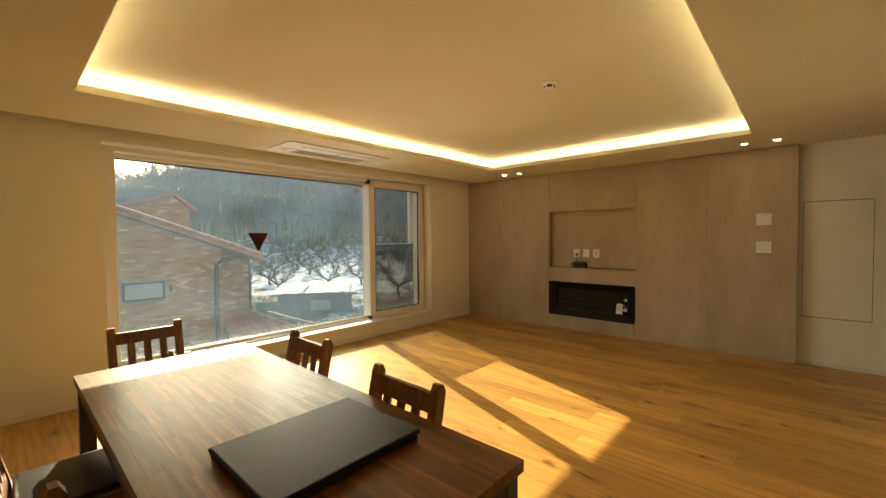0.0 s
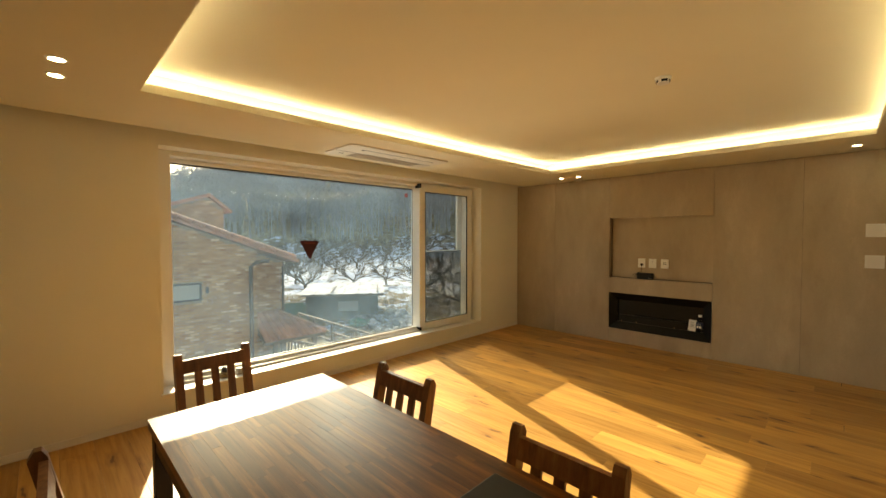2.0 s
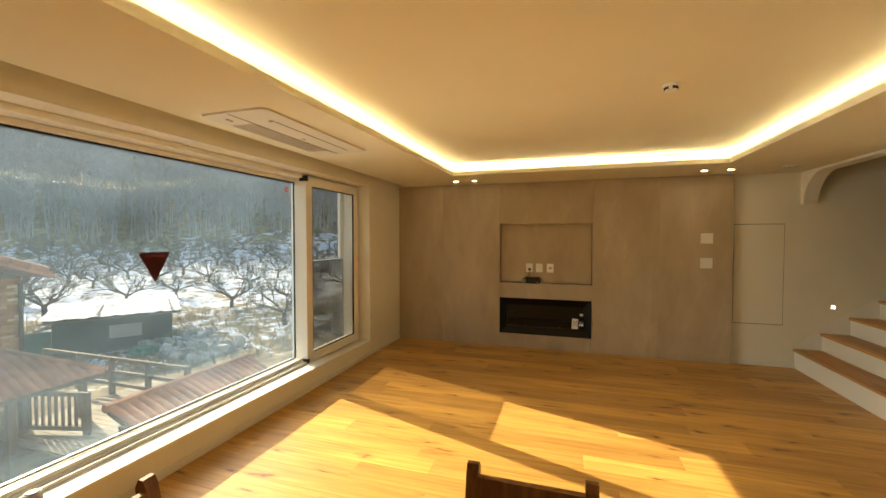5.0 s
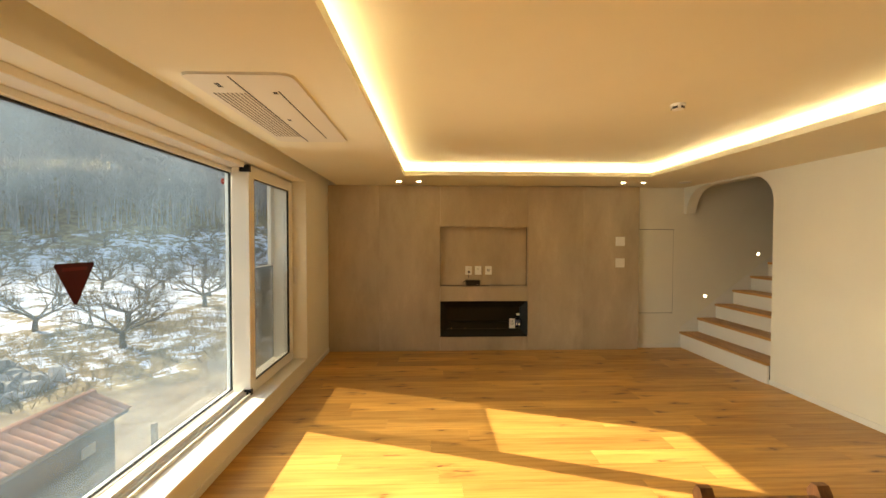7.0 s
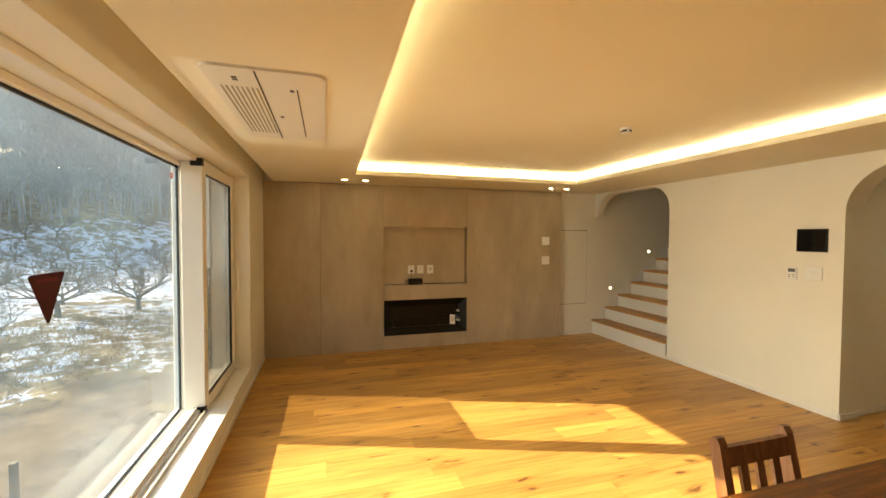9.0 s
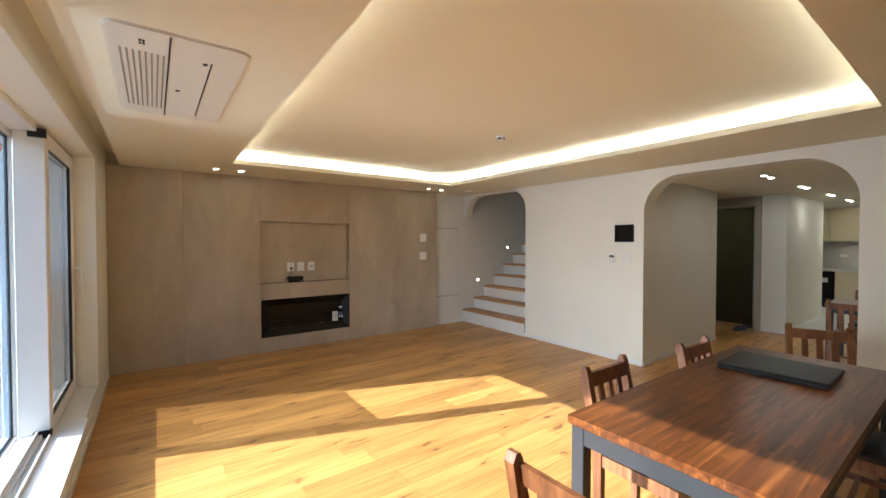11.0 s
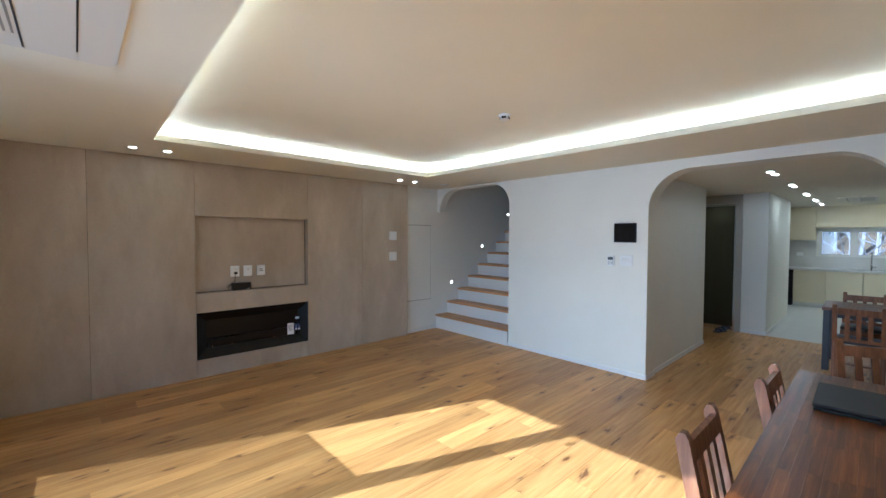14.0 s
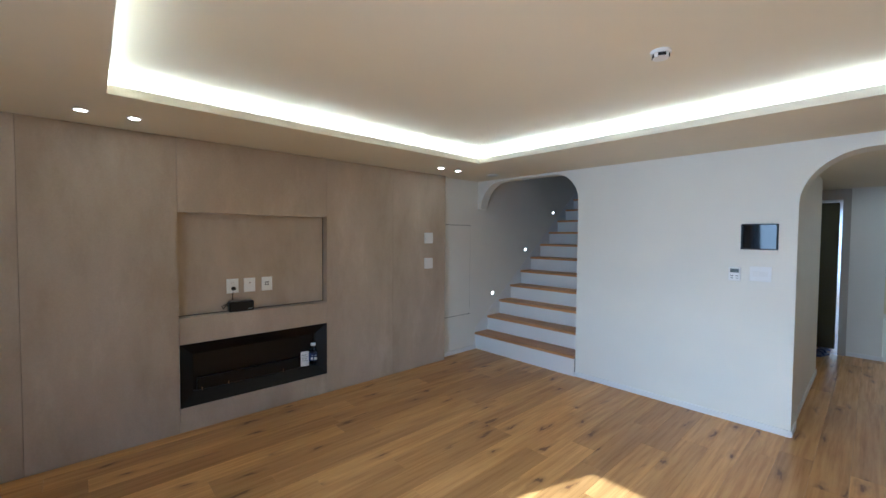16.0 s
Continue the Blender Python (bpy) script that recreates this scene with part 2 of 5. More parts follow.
def disc(bm, x, y, z0, z1, r, sides=24):
    prism(bm, [(x + r * math.cos(2 * math.pi * k / sides), y + r * math.sin(2 * math.pi * k / sides)) for k in range(sides)], "z", z0, z1)


def mesh_of(name, bm, material, smooth=False):
    me = bpy.data.meshes.new(name)
    bmesh.ops.recalc_face_normals(bm, faces=bm.faces)
    bm.to_mesh(me)
    bm.free()
    me.materials.append(material)
    if smooth:
        for p in me.polygons:
            p.use_smooth = True
    return me


def part(name, bm, material, parent=None, label="", smooth=False):
    ob = new(name, mesh_of(name, bm, material, smooth))
    if parent:
        ob.parent = parent
    if label:
        ob["label"] = label
    return ob


def boxes(name, material, parent, *dims, bev=0.0, label="", seg=1):
    bm = bmesh.new()
    for d in dims:
        box(bm, *d, bev=bev, seg=seg)
    return part(name, bm, material, parent, label)


def thing(name, label, category, m=None, group="", kind=""):
    e = new(name)
    if m:
        e.matrix_world = m
    return tagged(e, label, category, group, kind)


def structure(name, material, *dims, label="", category="", bev=0.0):
    ob = boxes(name, material, None, *dims, bev=bev)
    return tagged(ob, label, category, kind="structure")


def arc(cx, cz, r, a0, a1, n=12):
    return [(cx + r * math.cos(radians(a0 + (a1 - a0) * i / n)), cz + r * math.sin(radians(a0 + (a1 - a0) * i / n))) for i in range(n + 1)]


# ---- large structure ----
XW, XE, YF, YN, YS = -4.29, 0.885, 5.68, 5.78, -1.9   # window wall, stair wall, stone face, nook wall, rear wall
SOF, UP, HALL = 2.36, 2.512, 2.28                      # soffit, raised ceiling, hall ceiling
TOP = 2.75
# floor slabs under the planks and tiles
floor = structure("floor", M_DARK, (XW - 0.4, 4.4, YS - 0.2, 6.2, -0.3, -0.016), label="honey oak plank floor with dark knots", category="floor")
floor_tile = structure("floor_kitchen", M_DARK, (4.4, 9.4, -3.0, 5.2, -0.3, -0.014), label="pale grey kitchen floor tiles", category="floor")

# window wall with its opening
WY0, WY1, WZ0, WZ1 = 0.60, 4.70, 0.205, 2.262
structure("wall_west", M_WALL, (XW - 0.40, XW, YS - 0.2, WY0, -0.3, TOP), (XW - 0.40, XW, WY1, 6.2, -0.3, TOP), (XW - 0.40, XW, WY0, WY1, -0.3, WZ0), (XW - 0.40, XW, WY0, WY1, WZ1, TOP), label="white wallpapered wall around the wide window", category="wall")
structure("wall_north", M_WALL, (XW, 5.2, YN, YN + 0.25, -0.3, 5.0), label="white wall behind the stone slabs and stairs", category="wall")
structure("wall_south", M_WALL, (XW, 9.4, YS - 0.2, YS, -0.3, TOP), label="plain white rear wall", category="wall")
# wall with the two round-cornered openings
bm = bmesh.new()
T = 0.25
AY0, AY1, AZ, AR = 0.57, 2.375, 2.262, 0.40
SY0, SY1, SZ, SR = 4.25, YN, 2.335, 0.32
box(bm, XE, XE + T, YS, AY0, -0.3, TOP)
box(bm, XE, XE + T, AY1, SY0, -0.3, TOP)
prism(bm, [(AY0, TOP), (AY0, AZ - AR)] + arc(AY0 + AR, AZ - AR, AR, 180, 90)[1:] + arc(AY1 - AR, AZ - AR, AR, 90, 0) + [(AY1, TOP)], "x", XE, XE + T)
prism(bm, [(SY0, 5.0), (SY0, SZ - SR)] + arc(SY0 + SR, SZ - SR, SR, 180, 90)[1:] + arc(SY1 - 0.42, SZ - 0.36, 0.36, 90, 0) + [(SY1 - 0.06, SZ - 0.36), (SY1, SZ - 0.36), (SY1, 5.0)], "x", XE, XE + 0.14)
tagged(part("wall_east", bm, M_WALL), "smooth white wall with two round-cornered openings", "wall", kind="structure")
# stairwell
structure("wall_stair", M_WALL, (XE + 0.14, 5.2, SY0 - 0.12, SY0, -0.3, 5.0), (5.0, 5.2, SY0, YN, -0.3, 5.0), (XE, 5.2, SY0 - 0.12, YN + 0.25, 5.0, 5.1), label="white stairwell walls rising out of sight", category="wall")
# hall, entry and kitchen walls
structure("wall_hall", M_WALL, (XE + T, 3.11, AY1 + 0.02, AY1 + 0.15, -0.3, TOP), (2.99, 3.11, AY1 + 0.15, SY0 - 0.12, -0.3, TOP), label="white hall wall beside the opening", category="wall")
structure("wall_entry", M_WALL, (4.40, 6.75, 1.86, 2.0, -0.3, TOP), (4.40, 4.52, 2.0, 2.20, -0.3, TOP), (4.40, 4.52, 3.16, 4.13, -0.3, TOP), (4.40, 4.52, 2.20, 3.16, 2.29, TOP), (5.6, 5.72, 2.0, 4.25, -0.3, TOP), label="white wall block beside the entry door", category="wall")
structure("wall_kitchen", M_WALL, (9.10, 9.40, -3.0, 0.15, -0.3, TOP), (9.10, 9.40, 1.60, 5.2, -0.3, TOP), (9.10, 9.40, 0.15, 1.60, -0.3, 1.14), (9.10, 9.40, 0.15, 1.60, 1.75, TOP), (5.2, 9.1, 4.9, 5.2, -0.3, TOP), label="kitchen wall with a long low window", category="wall")
# ceilings
LX0, LX1, LY0, LY1, LIP, COVE = -3.163, -0.165, 0.34, 4.81, 0.052, 0.13
LXN = -3.255                                           # near end of the window-side cove edge
bm = bmesh.new()
XC = -4.165
for g, z0, z1 in ((0.0, SOF, SOF + LIP), (COVE, SOF + LIP, TOP)):
    a, b, c, d = LXN - g, LX0 - g, LY0 - g, LY1 + g
    prism(bm, [(XC, YS), (a, YS), (a, c), (b, d), (b, YN), (XC, YN)], "z", z0, z1)
    for q in ((LX1 + g, XE, YS, YN), (a, LX1 + g, YS, c), (b, LX1 + g, d, YN)):
        box(bm, *q, z0, z1)
prism(bm, [(LXN - COVE, LY0 - COVE), (LX1 + COVE, LY0 - COVE), (LX1 + COVE, LY1 + COVE), (LX0 - COVE, LY1 + COVE)], "z", UP, TOP)
box(bm, XW, XC, YS, YN, 2.50, TOP)
tagged(part("ceiling", bm, M_CEIL), "white ceiling with a lit cove and raised middle", "ceiling", kind="structure")
structure("ceiling_hall", M_CEIL, (XE + T, 9.1, YS, SY0 - 0.12, HALL, TOP), (4.4, 9.1, SY0 - 0.12, 4.9, HALL, TOP), label="flat white hall and kitchen ceiling", category="ceiling")
structure("roof", M_WALL, (XW - 0.4, 9.4, -3.0, SY0 - 0.12, TOP, TOP + 0.2), (XW - 0.4, XE, SY0 - 0.12, 6.2, TOP, TOP + 0.2), (5.2, 9.4, SY0 - 0.12, 5.2, TOP, TOP + 0.2), label="roof slab over the rooms", category="roof")

# ---- stone slab wall ----
NX0, NX1, NZ0, NZ1 = -2.71, -1.452, 0.928, 1.775
FX0, FX1, FZ0, FZ1 = -2.709, -1.457, 0.203, 0.714
SX1 = 0.168
slab_wall = tagged(new("stone_slab_wall"), "grey-beige stone slab wall with niche and fireplace", "wall", kind="structure")
G = 0.0025
for x0, x1, z0, z1 in ((XW + 0.002, -3.575, 0.0, SOF), (-3.575, NX0, 0.0, SOF), (NX0, NX1, NZ1, SOF), (NX0, NX1, FZ1, NZ0), (NX0, NX1, 0.0, FZ0), (NX1, -0.645, 0.0, SOF), (-0.645, SX1, 0.0, SOF)):
    boxes("slab", M_STONE, slab_wall, (x0 + G * 0.5, x1 - G * 0.5, YF, YF + 0.02, z0 + (0.004 if z0 == 0 else 0), z1 - 0.004))
boxes("slab_edge", M_STONE, slab_wall, (SX1 - 0.02, SX1 - 0.002, YF + 0.021, YN, 0.004, SOF - 0.004))
boxes("niche_lining", M_STONE, slab_wall, (NX0 - 0.02, NX1 + 0.02, YN - 0.012, YN - 0.002, NZ0 - 0.02, NZ1 + 0.02), (NX0 - 0.02, NX0, YF + 0.021, YN - 0.012, NZ0, NZ1), (NX1, NX1 + 0.02, YF + 0.021, YN - 0.012, NZ0, NZ1), (NX0, NX1, YF + 0.021, YN - 0.012, NZ1, NZ1 + 0.02), (NX0, NX1, YF + 0.021, YN - 0.012, NZ0 - 0.02, NZ0))
boxes("niche_joint", M_DARK, slab_wall, (NX0 + 0.001, NX1 - 0.001, YN - 0.0145, YN - 0.0122, NZ0 + 0.0005, NZ0 + 0.006), (NX1 - 0.006, NX1 - 0.0005, YN - 0.0145, YN - 0.0122, NZ0 + 0.006, NZ1 - 0.001), (NX0 + 0.0005, NX0 + 0.006, YN - 0.0145, YN - 0.0122, NZ0 + 0.006, NZ1 - 0.001))
boxes("backing", M_DARK, slab_wall, (XW + 0.002, NX0 - 0.03, YF + 0.021, YF + 0.03, 0, SOF), (NX1 + 0.03, SX1 - 0.03, YF + 0.021, YF + 0.03, 0, SOF))
structure("wall_niche_fill", M_WALL, (NX0 - 0.02, NX1 + 0.02, YF + 0.022, YN - 0.001, 0.0, FZ0 - 0.02), label="plain wall core below the fireplace", category="wall")

# skirting
B = 0.055
structure("baseboard", M_TRIM, (XW, XW + 0.012, YS, YF - 0.002, 0.002, B), (XE - 0.012, XE, AY1, SY0, 0.002, B), (XE - 0.012, XE, YS, AY0, 0.002, B), (SX1, XE - 0.03, YN - 0.012, YN, 0.002, B), (XE + T, 3.11, AY1 + 0.008, AY1 + 0.02, 0.002, B), (XE, XE + T, AY1 - 0.010, AY1, 0.002, B), (4.388, 4.40, 1.86, 2.18, 0.002, B), (4.40, 6.75, 1.848, 1.86, 0.002, B), label="thin white skirting board", category="baseboard")

# ---- window ----
win = tagged(new("window_1"), "wide white-framed window with one sliding sash", "window", kind="structure")
GX = -4.62
PY0, PY1, PZ0, PZ1 = 0.715, 3.60, 0.255, 2.178
boxes("window_frame", M_PVC, win, (-4.67, -4.47, WY0 + 0.001, PY0, WZ0 + 0.001, WZ1 - 0.001), (-4.67, -4.47, WY1 - 0.07, WY1 - 0.001, WZ0 + 0.001, WZ1 - 0.001), (-4.67, -4.47, PY0, WY1 - 0.07, WZ0 + 0.001, WZ0 + 0.045), (-4.67, -4.47, PY0, WY1 - 0.07, WZ1 - 0.045, WZ1 - 0.001), bev=0.004)
boxes("sash_frame", M_PVC, win, (-4.66, -4.59, PY0 + 0.001, PY1, WZ0 + 0.046, PZ0), (-4.66, -4.59, PY0 + 0.001, PY1, PZ1, WZ1 - 0.046), (-4.66, -4.59, PY1, PY1 + 0.07, WZ0 + 0.046, WZ1 - 0.046), bev=0.004)
boxes("gasket", M_BLACK, win, (-4.627, -4.613, PY0, PY0 + 0.012, PZ0, PZ1), (-4.627, -4.613, PY1 - 0.012, PY1, PZ0, PZ1), (-4.627, -4.613, PY0 + 0.012, PY1 - 0.012, PZ1 - 0.012, PZ1), (-4.627, -4.613, PY0 + 0.012, PY1 - 0.012, PZ0, PZ0 + 0.008))
pane_ob = boxes("pane", M_GLASS, win, (GX - 0.003, GX + 0.003, PY0 + 0.012, PY1 - 0.012, PZ0 + 0.008, PZ1 - 0.012))
pane_ob.visible_shadow = False
DY0, DY1, DZ0, DZ1 = 3.56, 4.655, 0.215, 2.235
DW = 0.105
sash = boxes("sliding_sash", M_PVC, win, (-4.585, -4.435, DY0, DY0 + DW, DZ0, DZ1), (-4.505, -4.435, DY1 - DW, DY1, DZ0, DZ1), (-4.505, -4.435, DY0 + DW, DY1 - DW, DZ0, DZ0 + 0.1), (-4.505, -4.435, DY0 + DW, DY1 - DW, DZ1 - 0.1, DZ1), bev=0.004)
boxes("gasket", M_BLACK, win, (-4.46, -4.44, DY0 + DW, DY0 + DW + 0.01, DZ0 + 0.1, DZ1 - 0.1), (-4.46, -4.44, DY1 - DW - 0.01, DY1 - DW, DZ0 + 0.1, DZ1 - 0.1), (-4.46, -4.44, DY0 + DW + 0.01, DY1 - DW - 0.01, DZ1 - 0.11, DZ1 - 0.1), (-4.46, -4.44, DY0 + DW + 0.01, DY1 - DW - 0.01, DZ0 + 0.1, DZ0 + 0.11))
pane_ob = boxes("pane", M_SASHGLASS, win, (-4.473, -4.467, DY0 + DW + 0.01, DY1 - DW - 0.01, DZ0 + 0.11, DZ1 - 0.11))
pane_ob.visible_shadow = False
boxes("corner_cap", M_BLACK, win, (-4.515, -4.428, DY0 - 0.012, DY0 + 0.03, DZ0 - 0.006, DZ0 + 0.055), bev=0.004)
boxes("corner_cap", M_BLACK, win, (-4.515, -4.428, DY0 - 0.012, DY0 + 0.03, DZ1 - 0.055, DZ1 + 0.006), bev=0.004)
boxes("window_sill", M_TRIM, win, (-4.47, XW + 0.025, WY0 - 0.02, WY1 - 0.9, WZ0 - 0.004, WZ0 + 0.018), bev=0.004)
boxes("track", M_PVC, win, (-4.50, -4.49, PY0, WY1 - 0.08, WZ0 + 0.046, WZ0 + 0.07), (-4.44, -4.43, PY0, DY0 - 0.02, WZ0 + 0.019, WZ0 + 0.04))

# ---- light fittings ----
for x0, x1, y0, y1 in ((0.0, 0.02, LY0 - 0.08, LY1 + 0.08), (LX1 + COVE - 0.05, LX1 + COVE - 0.03, LY0 - 0.08, LY1 + 0.08), (LX0 - 0.08, LX1 + 0.08, LY0 - COVE + 0.03, LY0 - COVE + 0.05), (LX0 - 0.08, LX1 + 0.08, LY1 + COVE - 0.05, LY1 + COVE - 0.03)):
    led = thing("led_strip", "bright warm-white light strip hidden in the ceiling cove", "light strip", group="cove lights")
    if x0 == 0.0:
        xa, xb = LXN - COVE + 0.03, LX0 - COVE + 0.03
        for name, m, g, z0, z1 in (("channel", M_TRIM, 0.004, SOF + LIP, SOF + LIP + 0.005), ("diffuser", M_LED, 0.0, SOF + LIP + 0.0055, SOF + LIP + 0.013)):
            bm = bmesh.new()
            prism(bm, [(xa - g, y0), (xa + 0.02 + g, y0), (xb + 0.02 + g, y1), (xb - g, y1)], "z", z0, z1)
            part(name, bm, m, led, "glowing diffuser" if name == "diffuser" else "")
        continue
    boxes("channel", M_TRIM, led, (x0 - 0.004, x1 + 0.004, y0, y1, SOF + LIP, SOF + LIP + 0.005))
    boxes("diffuser", M_LED, led, (x0, x1, y0, y1, SOF + LIP + 0.0055, SOF + LIP + 0.013), label="glowing diffuser")


def ring(bm, x, y, z0, z1, r0, r1, sides=28):
    a = [[bm.verts.new((x + r * math.cos(2 * math.pi * k / sides), y + r * math.sin(2 * math.pi * k / sides), z)) for k in range(sides)] for r, z in ((r0, z1), (r0, z0), (r1, z0), (r1, z1))]
    for i in range(4):
        p, q = a[i], a[(i + 1) % 4]
        for k in range(sides):
            bm.faces.new((p[k], p[(k + 1) % sides], q[(k + 1) % sides], q[k]))


def downlight(x, y, z, group):
    e = thing("downlight", "small round recessed ceiling downlight, switched on", "downlight", pose(x, y, z), group)
    bm = bmesh.new()
    ring(bm, 0, 0, -0.004, 0.0, 0.030, 0.043)
    part("trim_ring", bm, M_TRIM, e)
    bm = bmesh.new()
    disc(bm, 0, 0, -0.003, -0.001, 0.030)
    part("lens", bm, M_HALL if z < SOF else M_DOWN, e, "glowing white lens")


for x, y in ((-3.264, 5.295), (-3.0, 5.295), (-0.265, 5.295), (0.005, 5.295), (-3.285, -0.01), (-3.02, -0.01), (-0.34, 0.03), (-0.066, 0.03)):
    downlight(x, y, SOF, "living room downlights")
for x in (1.92, 3.5, 5.1, 6.6, 7.9):
    for dx in (0, 0.27):
        downlight(x + dx, 1.5, HALL, "hall downlights")

# Unseen downlight, added behind the entry door to brighten its glass.
downlight(5.0, 2.75, HALL, "hall downlights")
# smoke detector and flat detectors
e = thing("smoke_detector", "small white round smoke detector on the raised ceiling", "smoke detector", pose(-1.175, 2.70, UP))
bm = bmesh.new()
disc(bm, 0, 0, -0.014, 0, 0.047)
part("base", bm, M_PLATE, e)
bm = bmesh.new()
disc(bm, 0, 0, -0.036, -0.0145, 0.036)
part("body", bm, M_PLATE, e)
for k in range(4):
    c, s = math.cos(k * math.pi / 2 + 0.5), math.sin(k * math.pi / 2 + 0.5)
    bm = bmesh.new()
    box(bm, 0.026, 0.0375, -0.017, 0.017, -0.033, -0.018)
    v = part("vent", bm, M_BLACK, e, "black sensor slot")
    v.rotation_euler = (0, 0, k * math.pi / 2 + 0.5)
for x, y in ((0.526, 5.207), (0.417, 0.19)):
    e = thing("ceiling_sensor", "flat round white ceiling sensor", "ceiling sensor", pose(x, y, SOF), "ceiling sensors")
    bm = bmesh.new()
    disc(bm, 0, 0, -0.012, 0, 0.07, 32)
    part("cover", bm, M_PLATE, e)
    bm = bmesh.new()
    ring(bm, 0, 0, -0.0125, -0.011, 0.05, 0.056)
    part("groove", bm, M_DARK, e)

# ---- ceiling air conditioner ----


def rounded(x0, x1, y0, y1, r, n=6):
    p = []
    for cx, cy, a in ((x1 - r, y1 - r, 0), (x0 + r, y1 - r, 90), (x0 + r, y0 + r, 180), (x1 - r, y0 + r, 270)):
        p += arc(cx, cy, r, a, a + 90, n)
    return p


M_ACP = paint("air_conditioner_plastic", (0.71, 0.665, 0.58), 0.5, 90, 0.03, 0.02, 0.4)
# Tone of the shade between slats, painted on flat strips over the panel.
M_SLOT = paint("shaded_slot", (0.30, 0.27, 0.23), 0.8)


def ceiling_unit(m):
    """Panel 0.53 wide and 1.25 long, its face hanging under z = 0."""
    e = thing("air_conditioner", "white ceiling cassette air conditioner with grille slots", "air conditioner", m)
    bm = bmesh.new()
    prism(bm, rounded(-0.265, 0.265, -0.64, 0.64, 0.06), "z", -0.010, 0)
    bmesh.ops.bevel(bm, geom=[ed for ed in bm.edges if abs(ed.verts[0].co.z + 0.010) < 1e-5 and abs(ed.verts[1].co.z + 0.010) < 1e-5], offset=0.006, segments=2, affect="EDGES")
    part("panel", bm, M_ACP, e)
    boxes("seam", M_STEEL, e, (-0.045, -0.038, -0.615, 0.615, -0.0115, -0.0095), label="dark seam")
    boxes("seam", M_BLACK, e, (0.122, 0.128, -0.43, 0.52, -0.0115, -0.0095), label="dark slot")
    for k in range(8):
        x = -0.222 + k * 0.0225
        boxes("slat_gap", M_SLOT, e, (x, x + 0.008, -0.40, 0.47, -0.0115, -0.0095))
    for k in range(4):
        boxes("indicator", M_BLACK, e, (-0.15 + 0.012 * (k % 2), -0.141 + 0.012 * (k % 2), -0.53 + 0.03 * (k // 2), -0.51 + 0.03 * (k // 2), -0.0115, -0.0095))
    for x, y in ((0.09, -0.42), (0.0, 0.05)):
        boxes("mark", M_STEEL, e, (x, x + 0.02, y, y + 0.03, -0.0112, -0.0095))
    return e


ac = ceiling_unit(pose(-3.762, 2.545, SOF))
copy_thing(ac, pose(7.0, 0.95, HALL, 0, 0, 90))["label"] = "white ceiling cassette air conditioner above the kitchen floor"

# ---- stone wall fittings ----


def wall_plate(name, label, cat, x0, x1, z0, z1, y, group):
    e = thing(name, label, cat, pose((x0 + x1) / 2, y, (z0 + z1) / 2), group)
    w, h = (x1 - x0) / 2, (z1 - z0) / 2
    boxes("plate", M_PLATE, e, (-w, w, -0.009, 0, -h, h), bev=0.003)
    return e, w, h


e, w, h = wall_plate("wall_switch", "blank white square wall plate on the stone slab", "wall plate", -0.182, -0.048, 1.505, 1.635, YF, "stone wall plates")
boxes("cover", M_TRIM, e, (-w + 0.012, w - 0.012, -0.0115, -0.009, -h + 0.012, h - 0.012))
e, w, h = wall_plate("wall_switch", "white square switch on the stone slab", "wall switch", -0.182, -0.048, 1.195, 1.325, YF, "stone wall plates")
boxes("cover", M_TRIM, e, (-w + 0.012, w - 0.012, -0.0115, -0.009, -h + 0.012, h - 0.012))
NB = YN - 0.012
for i, (x0, kind) in enumerate(((-2.345, 0), (-2.205, 1), (-2.055, 2))):
    e, w, h = wall_plate("wall_socket", ("white twin socket with a black plug in the stone niche", "white aerial socket in the stone niche", "white four-port data socket in the stone niche")[kind], "wall socket", x0, x0 + 0.095, 1.085, 1.21, NB, "niche sockets")
    if kind == 0:
        for z in (0.028, -0.022):
            bm = bmesh.new()
            tube(bm, [(0, -0.0095, z), (0, -0.0075, z)], 0.02, 20)
            part("outlet", bm, M_TRIM, e)
            boxes("pin_hole", M_BLACK, e, (-0.009, -0.005, -0.0102, -0.0094, z - 0.002, z + 0.002), (0.005, 0.009, -0.0102, -0.0094, z - 0.002, z + 0.002))
        bm = bmesh.new()
        tube(bm, [(0.005, -0.0103, -0.022), (0.005, -0.03, -0.022), (0.005, -0.038, -0.03)], [0.018, 0.017, 0.009], 12)
        part("plug", bm, M_BLACK, e, "black power plug")
    elif kind == 1:
        bm = bmesh.new()
        tube(bm, [(0, -0.009, 0.02), (0, -0.014, 0.02)], 0.007, 14)
        part("aerial_port", bm, M_CHROME, e)
    else:
        for k in range(4):
            boxes("port", M_BLACK if k < 2 else M_STEEL, e, (-0.018 + 0.021 * (k % 2), -0.004 + 0.021 * (k % 2), -0.0103, -0.009, -0.012 + 0.02 * (k // 2), -0.001 + 0.02 * (k // 2)))

e = thing("network_box", "small black plastic adapter box standing in the niche", "network box", pose(-2.24, YF + 0.05, NZ0))
boxes("body", M_BLACK, e, (-0.10, 0.10, -0.035, 0.035, 0.0, 0.085), bev=0.006)
boxes("logo_bar", M_PLATE, e, (0.05, 0.085, -0.0362, -0.0345, 0.018, 0.021))
bm = bmesh.new()
tube(bm, [(-0.10, 0.0, 0.05), (-0.13, -0.01, 0.07), (-0.155, -0.01, 0.055), (-0.14, 0.0, 0.03), (-0.10, 0.01, 0.085), (-0.06, 0.03, 0.10), (-0.055, 0.03, 0.17)], 0.0035, 6)
part("cable", bm, M_BLACK, e)

